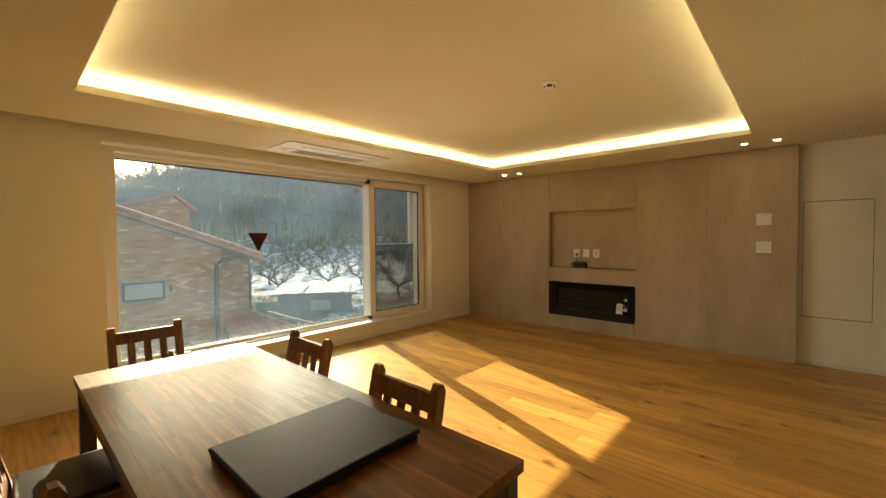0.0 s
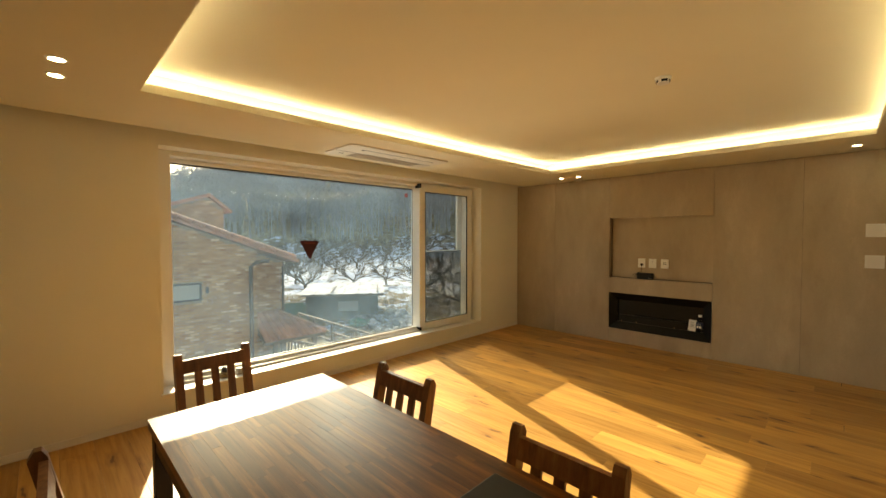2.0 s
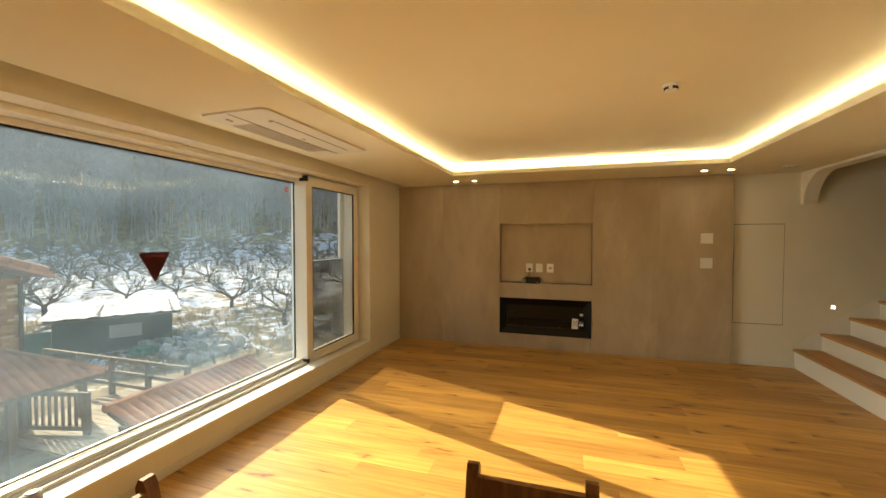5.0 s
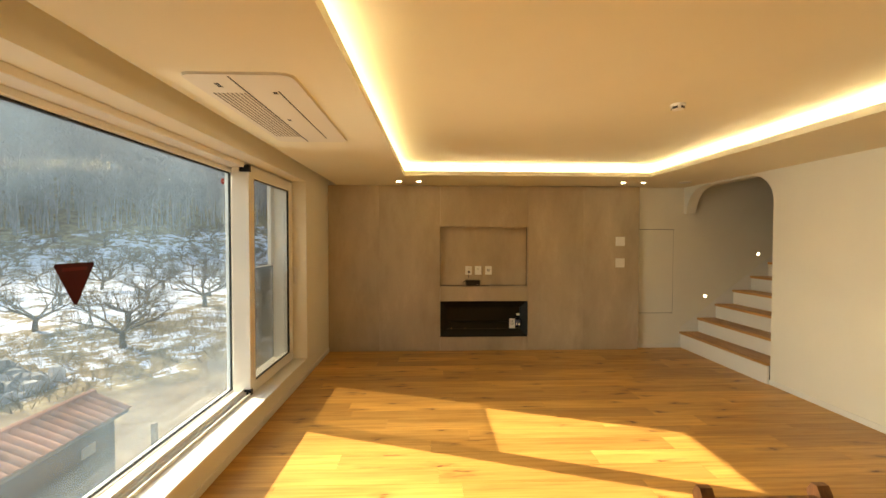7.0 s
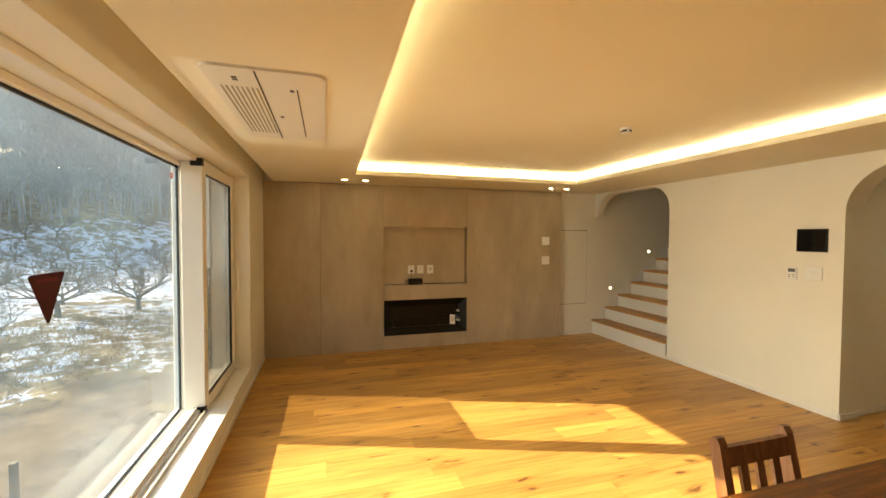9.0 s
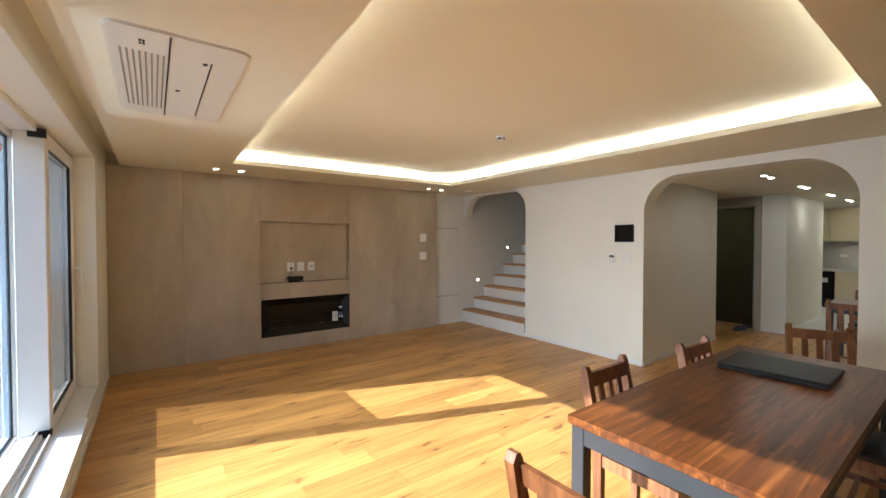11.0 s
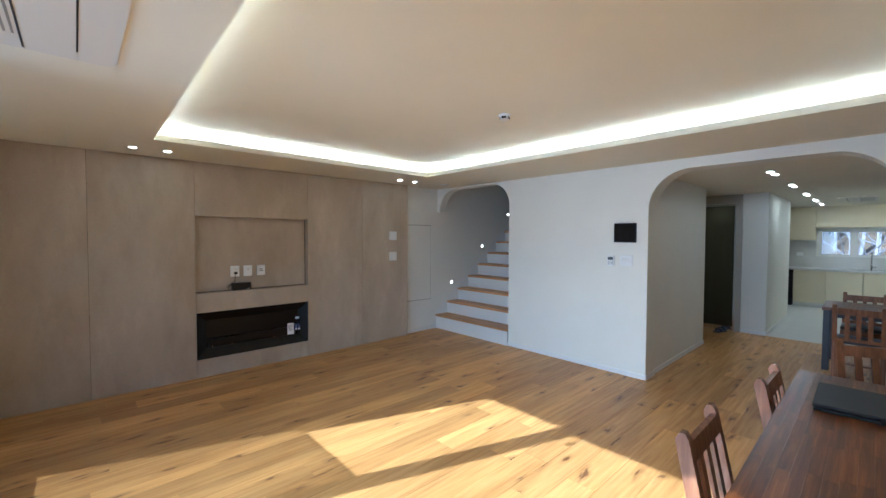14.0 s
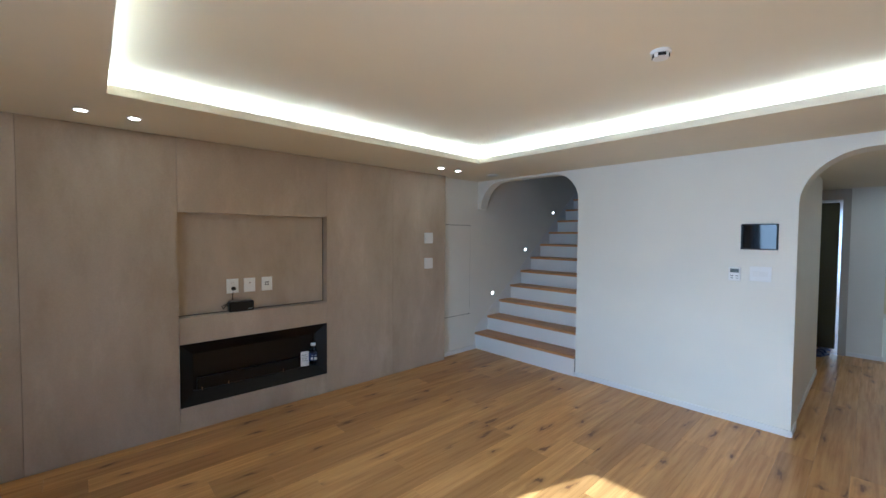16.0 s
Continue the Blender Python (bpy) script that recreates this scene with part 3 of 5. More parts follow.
# bio fireplace
M_FIRE = paint("fireplace_black_steel", (0.0028, 0.003, 0.0032), 0.38, 120, 0.05, 0.1, 0.3)
e = thing("fireplace_insert", "black steel framed fireplace insert set in the stone", "fireplace", pose((FX0 + FX1) / 2, YF, FZ0))
w, h = (FX1 - FX0) / 2, FZ1 - FZ0
for name, pts in (("frame_bottom", [(-w, 0), (w, 0), (w - 0.1, 0.1), (-w + 0.1, 0.1)]), ("frame_top", [(-w, h), (w, h), (w - 0.1, h - 0.1), (-w + 0.1, h - 0.1)]), ("frame_side", [(-w, 0), (-w + 0.1, 0.1), (-w + 0.1, h - 0.1), (-w, h)]), ("frame_side", [(w, 0), (w - 0.1, 0.1), (w - 0.1, h - 0.1), (w, h)])):
    bm = bmesh.new()
    outer = [abs(abs(x) - w) < 1e-6 for x, z in pts]
    va = [bm.verts.new((x, -0.004 if o else 0.055, z)) for (x, z), o in zip(pts, outer)]
    vb = [bm.verts.new((x, 0.004 if o else 0.063, z)) for (x, z), o in zip(pts, outer)]
    bm.faces.new(va)
    bm.faces.new(vb[::-1])
    for i in range(4):
        j = (i + 1) % 4
        bm.faces.new((va[i], va[j], vb[j], vb[i]))
    part(name, bm, M_FIRE, e)
boxes("firebox", M_FIRE, e, (-w + 0.02, w - 0.02, 0.090, 0.098, 0.02, h - 0.02), (-w + 0.1, w - 0.1, 0.063, 0.09, 0.088, 0.1), (-w + 0.1, w - 0.1, 0.063, 0.09, h - 0.1, h - 0.09), (-w + 0.09, -w + 0.1, 0.063, 0.09, 0.1, h - 0.1), (w - 0.1, w - 0.09, 0.063, 0.09, 0.1, h - 0.1))
boxes("burner", M_FIRE, e, (-w + 0.13, w - 0.18, 0.058, 0.085, 0.101, 0.20), label="dark steel burner tray", bev=0.003)
for x in (-w + 0.16, -w + 0.36, w - 0.42):
    boxes("stud", M_CHROME, e, (x, x + 0.006, 0.05, 0.056, 0.10, 0.125))
M_CLEAR = glass("clear_plastic", (0.82, 0.88, 0.92))
M_LABEL = paint("blue_label", (0.03, 0.05, 0.13), 0.4)
for dx, yy, tilt in ((0.0, 0.030, 0), (-0.035, 0.045, 5)):
    b = thing("bottle", "clear plastic bottle with dark blue label by the burner", "bottle", pose(-1.575 + dx, YF + yy, FZ0 + 0.1025, 0, tilt, 0), "fireplace bottles")
    prof = [(0.024, 0), (0.026, 0.02), (0.026, 0.13), (0.022, 0.16), (0.011, 0.185), (0.011, 0.20)]
    bm = bmesh.new()
    tube(bm, [(0, 0, z) for r, z in prof], [r for r, z in prof], 14)
    part("body", bm, M_CLEAR, b, smooth=True)
    bm = bmesh.new()
    tube(bm, [(0, 0, 0.05), (0, 0, 0.125)], 0.0268, 14)
    part("label", bm, M_LABEL, b, "dark blue wrap label")
    boxes("label_mark", M_PLATE, b, (-0.012, 0.014, -0.0284, -0.0265, 0.06, 0.085), (-0.010, 0.010, -0.0284, -0.0265, 0.1, 0.106))
    bm = bmesh.new()
    tube(bm, [(0, 0, 0.196), (0, 0, 0.222)], 0.0135, 14)
    part("cap", bm, M_PLATE, b, "white screw cap")
c = thing("leaflet", "small white leaflet leaning beside the bottles", "leaflet", pose(-1.672, YF + 0.028, FZ0 + 0.112, -10, 4, 0))
boxes("card", M_PLATE, c, (-0.042, 0.042, -0.001, 0.001, 0.0, 0.14))
for k in range(4):
    boxes("text_bar", M_STEEL, c, (-0.03, 0.03 - 0.008 * (k % 2), -0.0016, -0.001, 0.05 + 0.018 * k, 0.054 + 0.018 * k))

# flush access panel in the nook
e = thing("access_panel", "flush white access panel with fine joint lines", "access panel", pose(0.47, YN, 1.13))
boxes("gap", M_DARK, e, (-0.262, 0.262, -0.0015, 0, -0.618, 0.618))
boxes("door", M_WALL, e, (-0.258, 0.258, -0.004, -0.0015, -0.612, 0.612))

# ---- stairs ----
stair = tagged(new("staircase"), "white stairs with honey oak treads between walls", "stairs", kind="structure")
RISE, GO, X0, LIFT = 0.2055, 0.265, 0.845, 0.030
for k in range(15):
    x = X0 + k * GO
    z = LIFT + (k + 1) * RISE
    y0, y1 = (SY0 + 0.002, YN - 0.002)
    boxes("riser", M_TRIM, stair, (x + 0.012, x + 0.03, y0, y1, 0.001 if k == 0 else z - RISE, z - 0.031))
    boxes("tread", M_TREAD, stair, (x - 0.006, x + GO + 0.011, y0, y1, z - 0.03, z), bev=0.003)
bm = bmesh.new()
prism(bm, [(X0 - 0.03, 0.0), (X0 + 0.01, 0.30), (X0 + 14 * GO, 0.30 + 14 * RISE - 0.0), (X0 + 14 * GO, 14 * RISE - 0.2), (X0 + 0.3, 0.0)], "y", YN - 0.0035, YN)
part("stringer", bm, M_TRIM, stair)
for x, z in ((1.22, 0.76), (2.02, 1.385), (2.815, 2.01)):
    e = thing("step_light", "small square lit step light on the stair wall", "step light", pose(x, YN, z), "step lights")
    boxes("frame", M_CHROME, e, (-0.028, 0.028, -0.006, 0, -0.028, 0.028), bev=0.002)
    boxes("lens", M_STEPL, e, (-0.016, 0.016, -0.008, -0.006, -0.016, 0.016), label="glowing square lens")

# ---- controls on the white wall ----
e = thing("intercom_screen", "black framed video intercom screen on the white wall", "intercom", pose(XE, 2.615, 1.61))
boxes("bezel", M_BLACK, e, (-0.022, 0, -0.123, 0.123, -0.108, 0.108), bev=0.004)
boxes("screen", mat("glossy_screen", (0.006, 0.006, 0.007), 0.04)[0], e, (-0.0235, -0.022, -0.112, 0.112, -0.098, 0.098))
e = thing("thermostat", "white thermostat with a grey display", "thermostat", pose(XE, 2.775, 1.29))
boxes("body", M_PLATE, e, (-0.016, 0, -0.044, 0.044, -0.06, 0.06), bev=0.004)
boxes("display", mat("grey_display", (0.10, 0.12, 0.12), 0.2)[0], e, (-0.0175, -0.016, -0.031, 0.031, 0.012, 0.045))
for k in range(4):
    boxes("button", M_STEEL, e, (-0.0172, -0.016, -0.028 + 0.036 * (k % 2), -0.008 + 0.036 * (k % 2), -0.018 - 0.02 * (k // 2), -0.013 - 0.02 * (k // 2)))
e = thing("light_switch", "white rocker light switch with a double frame", "light switch", pose(XE, 2.60, 1.30))
boxes("plate", M_PLATE, e, (-0.008, 0, -0.072, 0.072, -0.062, 0.062), bev=0.003)
boxes("rocker", M_TRIM, e, (-0.0125, -0.008, -0.05, -0.001, -0.022, 0.022), bev=0.002)
boxes("rocker", M_TRIM, e, (-0.0125, -0.008, 0.001, 0.05, -0.022, 0.022), bev=0.002)

# ---- window fittings ----
e = boxes("handle", M_PVC, sash, (0, 0.002, -0.016, 0.016, -0.1, 0.1), label="white lever handle")
e.location = (-4.435, DY1 - 0.05, 1.17)
boxes("plate", M_PVC, e, (0, 0.008, -0.018, 0.018, -0.11, 0.11), bev=0.003)
bm = bmesh.new()
tube(bm, [(0.008, 0, 0.10), (0.045, 0, 0.10), (0.05, 0, 0.09), (0.05, 0, -0.09), (0.045, 0, -0.10), (0.008, 0, -0.10)], 0.008, 8)
part("grip", bm, M_PVC, e)
e = thing("warning_sticker", "dark red triangular warning sticker on the window pane", "sticker", pose(GX + 0.0032, 2.055, 1.39))
bm = bmesh.new()
prism(bm, [(-0.113, 0.073), (-0.103, 0.083), (0.103, 0.083), (0.113, 0.073), (0.008, -0.125), (-0.008, -0.125)], "x", 0.0, 0.0012)
part("triangle", bm, paint("dark_red_vinyl", (0.055, 0.006, 0.012), 0.4, 200, 0.1, 0.3), e)
boxes("text_bar", paint("faded_red", (0.12, 0.02, 0.03), 0.5), e, (0.0012, 0.0018, -0.07, 0.07, 0.045, 0.062))
e = thing("round_sticker", "small red round sticker in the pane's corner", "sticker", pose(GX + 0.0032, 3.48, 2.085))
bm = bmesh.new()
tube(bm, [(0, 0, 0), (0.001, 0, 0)], 0.026, 20)
part("spot", bm, paint("red_vinyl", (0.55, 0.05, 0.04), 0.4), e)
boxes("mark", M_PLATE, e, (0.001, 0.0015, -0.012, 0.012, -0.003, 0.003))
# screen outside the sash
e = thing("window_screen", "dark mesh insect screen with white rail outside the sash", "window screen", pose(-4.648, 4.13, 0))
boxes("rail", M_PVC, e, (-0.004, 0.004, -0.43, 0.56, 1.298, 1.310))
boxes("post", M_PVC, e, (-0.018, 0.018, 0.40, 0.56, 1.317, WZ1 - 0.002))
boxes("mesh", M_SCREEN, e, (-0.002, 0.002, -0.43, 0.56, WZ0 + 0.002, 1.2975))
# two small ornaments on the sill
for y, s, tone in ((1.08, 1.15, (0.32, 0.24, 0.14)), (1.215, 1.0, (0.5, 0.48, 0.44))):
    e = thing("ornament", "small carved stone ornament on the window sill", "ornament", pose(-4.37, y, WZ0 + 0.018, 0, 0, 20), "sill ornaments")
    bm = bmesh.new()
    prof = [(0.036, 0), (0.042, 0.012), (0.034, 0.03), (0.04, 0.042), (0.036, 0.05)]
    tube(bm, [(0, 0, z) for r, z in prof], [r * s for r, z in prof], 14)
    part("bowl", bm, paint("carved_stone", tone, 0.6, 120, 0.4, 0.4), e)
    bm = bmesh.new()
    prof = [(0.022, 0.0505), (0.025, 0.062), (0.016, 0.07), (0.018, 0.082), (0.007, 0.094)] if s > 1 else [(0.03, 0.0505), (0.028, 0.056)]
    tube(bm, [(0, 0, z) for r, z in prof], [r * s for r, z in prof], 12)
    part("top", bm, paint("dark_stone", (0.06, 0.05, 0.045), 0.5, 90, 0.3, 0.3), e, "darker top")

# ---- table and chairs ----


def table(name, label, x0, x1, y0, y1, group=""):
    e = thing(name, label, "table", group=group)
    top = boxes("tabletop", M_DARK, e, (x0 + 0.004, x1 - 0.004, y0 + 0.004, y1 - 0.004, 0.711, 0.714))
    rng = random.Random(7)
    rows = round((y1 - y0) / 0.040)
    wy = (y1 - y0) / rows
    for r in range(rows):
        x = x0 - rng.uniform(0.0, 0.35)
        while x < x1:
            ln = rng.uniform(0.26, 0.5)
            a, b = max(x, x0), min(x + ln, x1)
            if b - a > 0.01:
                boxes("stave", M_TABLE, top, (a + 0.0002, b - 0.0002, y0 + r * wy + 0.0002, y0 + (r + 1) * wy - 0.0002, 0.7142, 0.75))
            x += ln
    i, L = 0.012, 0.06
    for a, b in ((x0 + i, y0 + i), (x1 - i - L, y0 + i), (x0 + i, y1 - i - L), (x1 - i - L, y1 - i - L)):
        boxes("leg", M_STEEL, e, (a, a + L, b, b + L, 0.0, 0.711), bev=0.003)
    for d in ((x0 + i + 0.004, x0 + i + 0.044, y0 + i + L, y1 - i - L), (x1 - i - 0.044, x1 - i - 0.004, y0 + i + L, y1 - i - L), (x0 + i + L, x1 - i - L, y0 + i + 0.004, y0 + i + 0.044), (x0 + i + L, x1 - i - L, y1 - i - 0.044, y1 - i - 0.004)):
        boxes("apron", M_STEEL, e, (*d, 0.635, 0.711))
    return e


table("dining_table", "long acacia butcher-block table on dark steel legs", -2.405, -0.395, 0.215, 1.012)
table("dining_table", "second acacia table on dark steel legs in the hall", 2.82, 3.52, -0.55, 1.12)


def lean(z):
    return -0.165 - max(0.0, z - 0.44) * 0.2


def chair(m, label):
    e = thing("dining_chair", label, "chair", m, "dining chairs")
    for sx in (-1, 1):
        bm = bmesh.new()
        pts = [(-0.20, 0.0), (-0.165, 0.0), (-0.16, 0.44), (lean(0.835), 0.835), (lean(0.86) - 0.008, 0.858), (lean(0.86) - 0.026, 0.858), (lean(0.835) - 0.045, 0.83), (-0.21, 0.44)]
        prism(bm, pts, "x", sx * 0.178 - 0.019, sx * 0.178 + 0.019)
        part("back_post", bm, M_CHAIR, e)
        boxes("front_leg", M_CHAIR, e, (sx * 0.178 - 0.02, sx * 0.178 + 0.02, 0.165, 0.205, 0.0, 0.375), bev=0.003)
        boxes("side_rail", M_CHAIR, e, (sx * 0.178 - 0.012, sx * 0.178 + 0.012, -0.16, 0.165, 0.375, 0.432))
        boxes("stretcher", M_CHAIR, e, (sx * 0.178 - 0.009, sx * 0.178 + 0.009, -0.166, 0.166, 0.17, 0.20))
    for z0, z1, t, name in ((0.755, 0.825, 0.022, "top_rail"), (0.47, 0.505, 0.02, "lower_rail")):
        bm = bmesh.new()
        prism(bm, [(lean(z0) - t, z0), (lean(z0), z0), (lean(z1), z1), (lean(z1) - t, z1)], "x", -0.159, 0.159)
        part(name, bm, M_CHAIR, e)
    for x in (-0.085, 0.0, 0.085):
        bm = bmesh.new()
        prism(bm, [(lean(0.505) - 0.018, 0.506), (lean(0.505) - 0.004, 0.506), (lean(0.755) - 0.004, 0.754), (lean(0.755) - 0.018, 0.754)], "x", x - 0.019, x + 0.019)
        part("back_slat", bm, M_CHAIR, e)
    boxes("front_rail", M_CHAIR, e, (-0.198, 0.198, 0.165, 0.205, 0.3755, 0.432), bev=0.002)
    boxes("rear_rail", M_CHAIR, e, (-0.159, 0.159, -0.185, -0.165, 0.375, 0.432))
    boxes("stretcher", M_CHAIR, e, (-0.169, 0.169, -0.01, 0.01, 0.176, 0.196))
    bm = bmesh.new()
    box(bm, -0.2, 0.2, -0.158, 0.21, 0.433, 0.475, 0.018, 3)
    part("cushion", bm, M_LEATHER, e, "padded black vinyl cushion", smooth=True)
    return e


WOODC = "dark reddish wooden chair with slatted back and black cushion"
first = chair(pose(-1.87, 0.90, 0, 0, 0, 180), WOODC)
for x, y, a in ((-0.98, 0.815, 179), (-2.70, 0.62, -89), (0.055, 0.60, 113), (-0.87, 0.335, 2), (-1.93, 0.16, -1), (2.50, 0.80, -91), (3.46, 0.78, 90)):
    copy_thing(first, pose(x, y, 0, 0, 0, a))

# folded black folder on the table
e = thing("folder_case", "closed black vinyl folder case lying on the table", "folder", pose(-0.91, 0.648, 0.75, 0, 0, 0.5))
bm = bmesh.new()
box(bm, -0.195, 0.195, -0.245, 0.245, 0.0, 0.012, 0.004, 2)
part("back_cover", bm, M_CASE, e)
bm = bmesh.new()
box(bm, -0.20, 0.202, -0.25, 0.25, 0.0165, 0.034, 0.006, 2)
part("front_cover", bm, M_CASE, e)
boxes("pages", M_BLACK, e, (-0.185, 0.185, -0.235, 0.235, 0.0122, 0.0163))
boxes("clasp", M_BLACK, e, (-0.212, -0.2025, -0.03, 0.03, 0.006, 0.027), bev=0.002)
for k in range(5):
    boxes("logo_stroke", M_BLACK, e, (0.03, 0.055, -0.205 + 0.02 * k, -0.192 + 0.02 * k, 0.0342, 0.0346))

# vacuum cleaner by the wall
e = thing("vacuum_cleaner", "black stick vacuum cleaner standing by the white wall", "vacuum cleaner", pose(0.68, 0.02, 0, 0, 0, 0))
boxes("floor_head", M_BLACK, e, (-0.13, 0.13, -0.06, 0.07, 0.0, 0.055), bev=0.014, seg=2)
boxes("window", M_DGLASS, e, (-0.07, 0.04, -0.05, 0.02, 0.0555, 0.066), bev=0.004)
bm = bmesh.new()
tube(bm, [(0.06, -0.03, 0.05), (0.07, -0.10, 0.16), (0.08, -0.18, 0.30), (0.10, -0.50, 0.90)], [0.03, 0.045, 0.035, 0.02], 14)
part("tube", bm, M_BLACK, e)
boxes("collar", M_CHROME, e, (0.03, 0.12, -0.175, -0.085, 0.20, 0.215), bev=0.004)

# ---- entry door ----
M_BEIGE = paint("beige_frame", (0.42, 0.38, 0.32), 0.45)
door = tagged(new("door_1"), "smoked glass sliding entry door with diamond lattice", "door", kind="structure")
boxes("door_frame", M_BEIGE, door, (4.36, 4.40, 2.19, 2.27, 0.002, 2.27), (4.36, 4.40, 3.09, 3.17, 0.002, 2.27), (4.36, 4.40, 2.27, 3.09, 2.13, 2.27))
boxes("leaf_frame", M_CHROME, door, (4.40, 4.43, 2.27, 2.30, 0.002, 2.12), (4.40, 4.43, 3.06, 3.09, 0.002, 2.12), (4.40, 4.43, 2.30, 3.06, 0.002, 0.07), (4.40, 4.43, 2.30, 3.06, 2.09, 2.12))
boxes("pane", M_DGLASS, door, (4.412, 4.418, 2.30, 3.06, 0.07, 2.09))
bm = bmesh.new()
S = 0.095
for k in range(-9, 24):
    for sgn in (1, -1):
        y0, z0 = 2.30, 0.07 + k * S
        y1, z1 = 3.06, z0 + 0.76 * 1.0
        if sgn < 0:
            y0, y1 = y1, y0
        if z0 < 0.07:
            f = (0.07 - z0) / (z1 - z0)
            y0, z0 = y0 + (y1 - y0) * f, 0.07
        if z1 > 2.09:
            f = (2.09 - z0) / (z1 - z0)
            y1, z1 = y0 + (y1 - y0) * f, 2.09
        if z1 - z0 > 0.03:
            tube(bm, [(4.411, y0, z0), (4.411, y1, z1)], 0.0022, 4, False)
part("lattice", bm, M_STEEL, door, "fine dark diamond lattice")
for dx, a in ((0.0, 70), (0.14, 84)):
    s = thing("slipper", "dark blue rubber slipper lying by the door", "slipper", pose(4.16 + dx, 2.42, 0.0, 0, 0, a), "slippers")
    bm = bmesh.new()
    prism(bm, [(-0.04, -0.12), (0.04, -0.12), (0.048, 0.02), (0.045, 0.10), (0.0, 0.135), (-0.045, 0.10), (-0.042, 0.02)], "z", 0.001, 0.024)
    part("sole", bm, M_LABEL, s)
    bm = bmesh.new()
    tube(bm, [(-0.045, 0.03, 0.02), (-0.03, 0.04, 0.055), (0.0, 0.045, 0.066), (0.03, 0.04, 0.055), (0.045, 0.03, 0.02)], 0.014, 8)
    part("strap", bm, M_LABEL, s)

# ---- kitchen ----
for i, (y1, y0, kind) in enumerate(((1.97, 1.43, "drawer"), (1.425, 0.86, "door"), (0.855, 0.29, "door"), (0.285, -0.28, "door"), (-0.285, -0.85, "door"))):
    c = thing("base_cabinet", "cream kitchen base cabinet under the grey worktop", "cabinet", group="base cabinets")
    boxes("body", M_CAB, c, (8.52, 9.09, y0, y1, 0.10, 0.83))
    boxes("kickboard", M_TRIM, c, (8.56, 8.575, y0, y1, 0.002, 0.10))
    if kind == "drawer":
        for z0, z1 in ((0.105, 0.44), (0.46, 0.64), (0.66, 0.815)):
            boxes("drawer_front", M_CAB, c, (8.50, 8.519, y0 + 0.003, y1 - 0.003, z0, z1))
    else:
        boxes("door", M_CAB, c, (8.50, 8.519, y0 + 0.003, y1 - 0.003, 0.105, 0.80))
w = thing("wine_cooler", "black glass-fronted wine cooler under the worktop", "wine cooler")
boxes("body", M_BLACK, w, (8.52, 9.09, 1.975, 2.48, 0.02, 0.83))
boxes("door", mat("black_glass", (0.01, 0.01, 0.012), 0.08)[0], w, (8.49, 8.519, 1.98, 2.475, 0.03, 0.82))
boxes("rating_label", M_PLATE, w, (8.487, 8.4895, 2.08, 2.28, 0.58, 0.68), label="white paper label")
boxes("foot", M_STEEL, w, (8.56, 9.05, 2.0, 2.45, 0.001, 0.02))
top = thing("worktop", "pale grey stone kitchen worktop with a sink", "worktop")
boxes("slab", M_MARBLE, top, (8.48, 9.09, -0.9, 2.5, 0.831, 0.875), bev=0.004)
boxes("sink", M_CHROME, top, (8.62, 8.98, 0.3, 0.95, 0.8755, 0.88))
boxes("splashback", M_MARBLE, top, (9.07, 9.09, -0.9, 2.5, 0.876, 1.135))
boxes("splashback", M_MARBLE, top, (9.07, 9.09, 1.64, 2.5, 1.136, 1.50))
for i, (y1, y0) in enumerate(((2.9, 2.12), (2.115, 1.64))):
    c = thing("wall_cabinet", "cream wall cabinet hung to the kitchen ceiling", "cabinet", group="wall cabinets")
    boxes("body", M_CAB, c, (8.82, 9.09, y0, y1, 1.51, 2.275))
    boxes("door", M_CAB, c, (8.80, 8.819, y0 + 0.003, y1 - 0.003, 1.512, 2.27))
structure("bulkhead", M_CAB, (8.82, 9.09, -1.8, 1.635, 1.80, 2.275), label="cream bulkhead over the kitchen window", category="bulkhead")
tap = thing("tap", "tall chrome kitchen tap behind the sink", "tap", pose(8.98, 0.75, 0.876))
bm = bmesh.new()
tube(bm, [(0, 0, 0), (0, 0, 0.30), (-0.02, 0, 0.36), (-0.08, 0, 0.38), (-0.14, 0, 0.35), (-0.15, 0, 0.27)], 0.014, 10)
part("spout", bm, M_CHROME, tap, smooth=True)
boxes("lever", M_CHROME, tap, (-0.012, 0.012, -0.07, -0.0145, 0.05, 0.07))
kw = tagged(new("window_2"), "long low kitchen window in white frames", "window", kind="structure")
boxes("window_frame", M_PVC, kw, (9.12, 9.2, 0.15, 1.60, 1.14, 1.19), (9.12, 9.2, 0.15, 1.60, 1.70, 1.75), (9.12, 9.2, 1.55, 1.60, 1.19, 1.70), (9.12, 9.2, 0.15, 0.20, 1.19, 1.70), (9.12, 9.2, 0.96, 1.09, 1.19, 1.70))
boxes("pane", M_SASHGLASS, kw, (9.155, 9.16, 1.09, 1.55, 1.19, 1.70))
boxes("pane", M_SASHGLASS, kw, (9.155, 9.16, 0.20, 0.96, 1.19, 1.70))
lt = thing("linear_light", "lit linear ceiling lamp over the kitchen", "ceiling lamp", pose(7.8, 0.1, HALL))
boxes("housing", M_TRIM, lt, (-0.6, 0.6, -0.05, 0.05, -0.03, 0), bev=0.004)
boxes("diffuser", M_DOWN, lt, (-0.58, 0.58, -0.035, 0.035, -0.036, -0.0305), label="glowing diffuser")
e = thing("wall_socket", "white twin socket on the marble splashback", "wall socket", pose(9.07, 1.92, 1.18))
boxes("plate", M_PLATE, e, (-0.008, 0, -0.06, 0.06, -0.04, 0.04), bev=0.002)
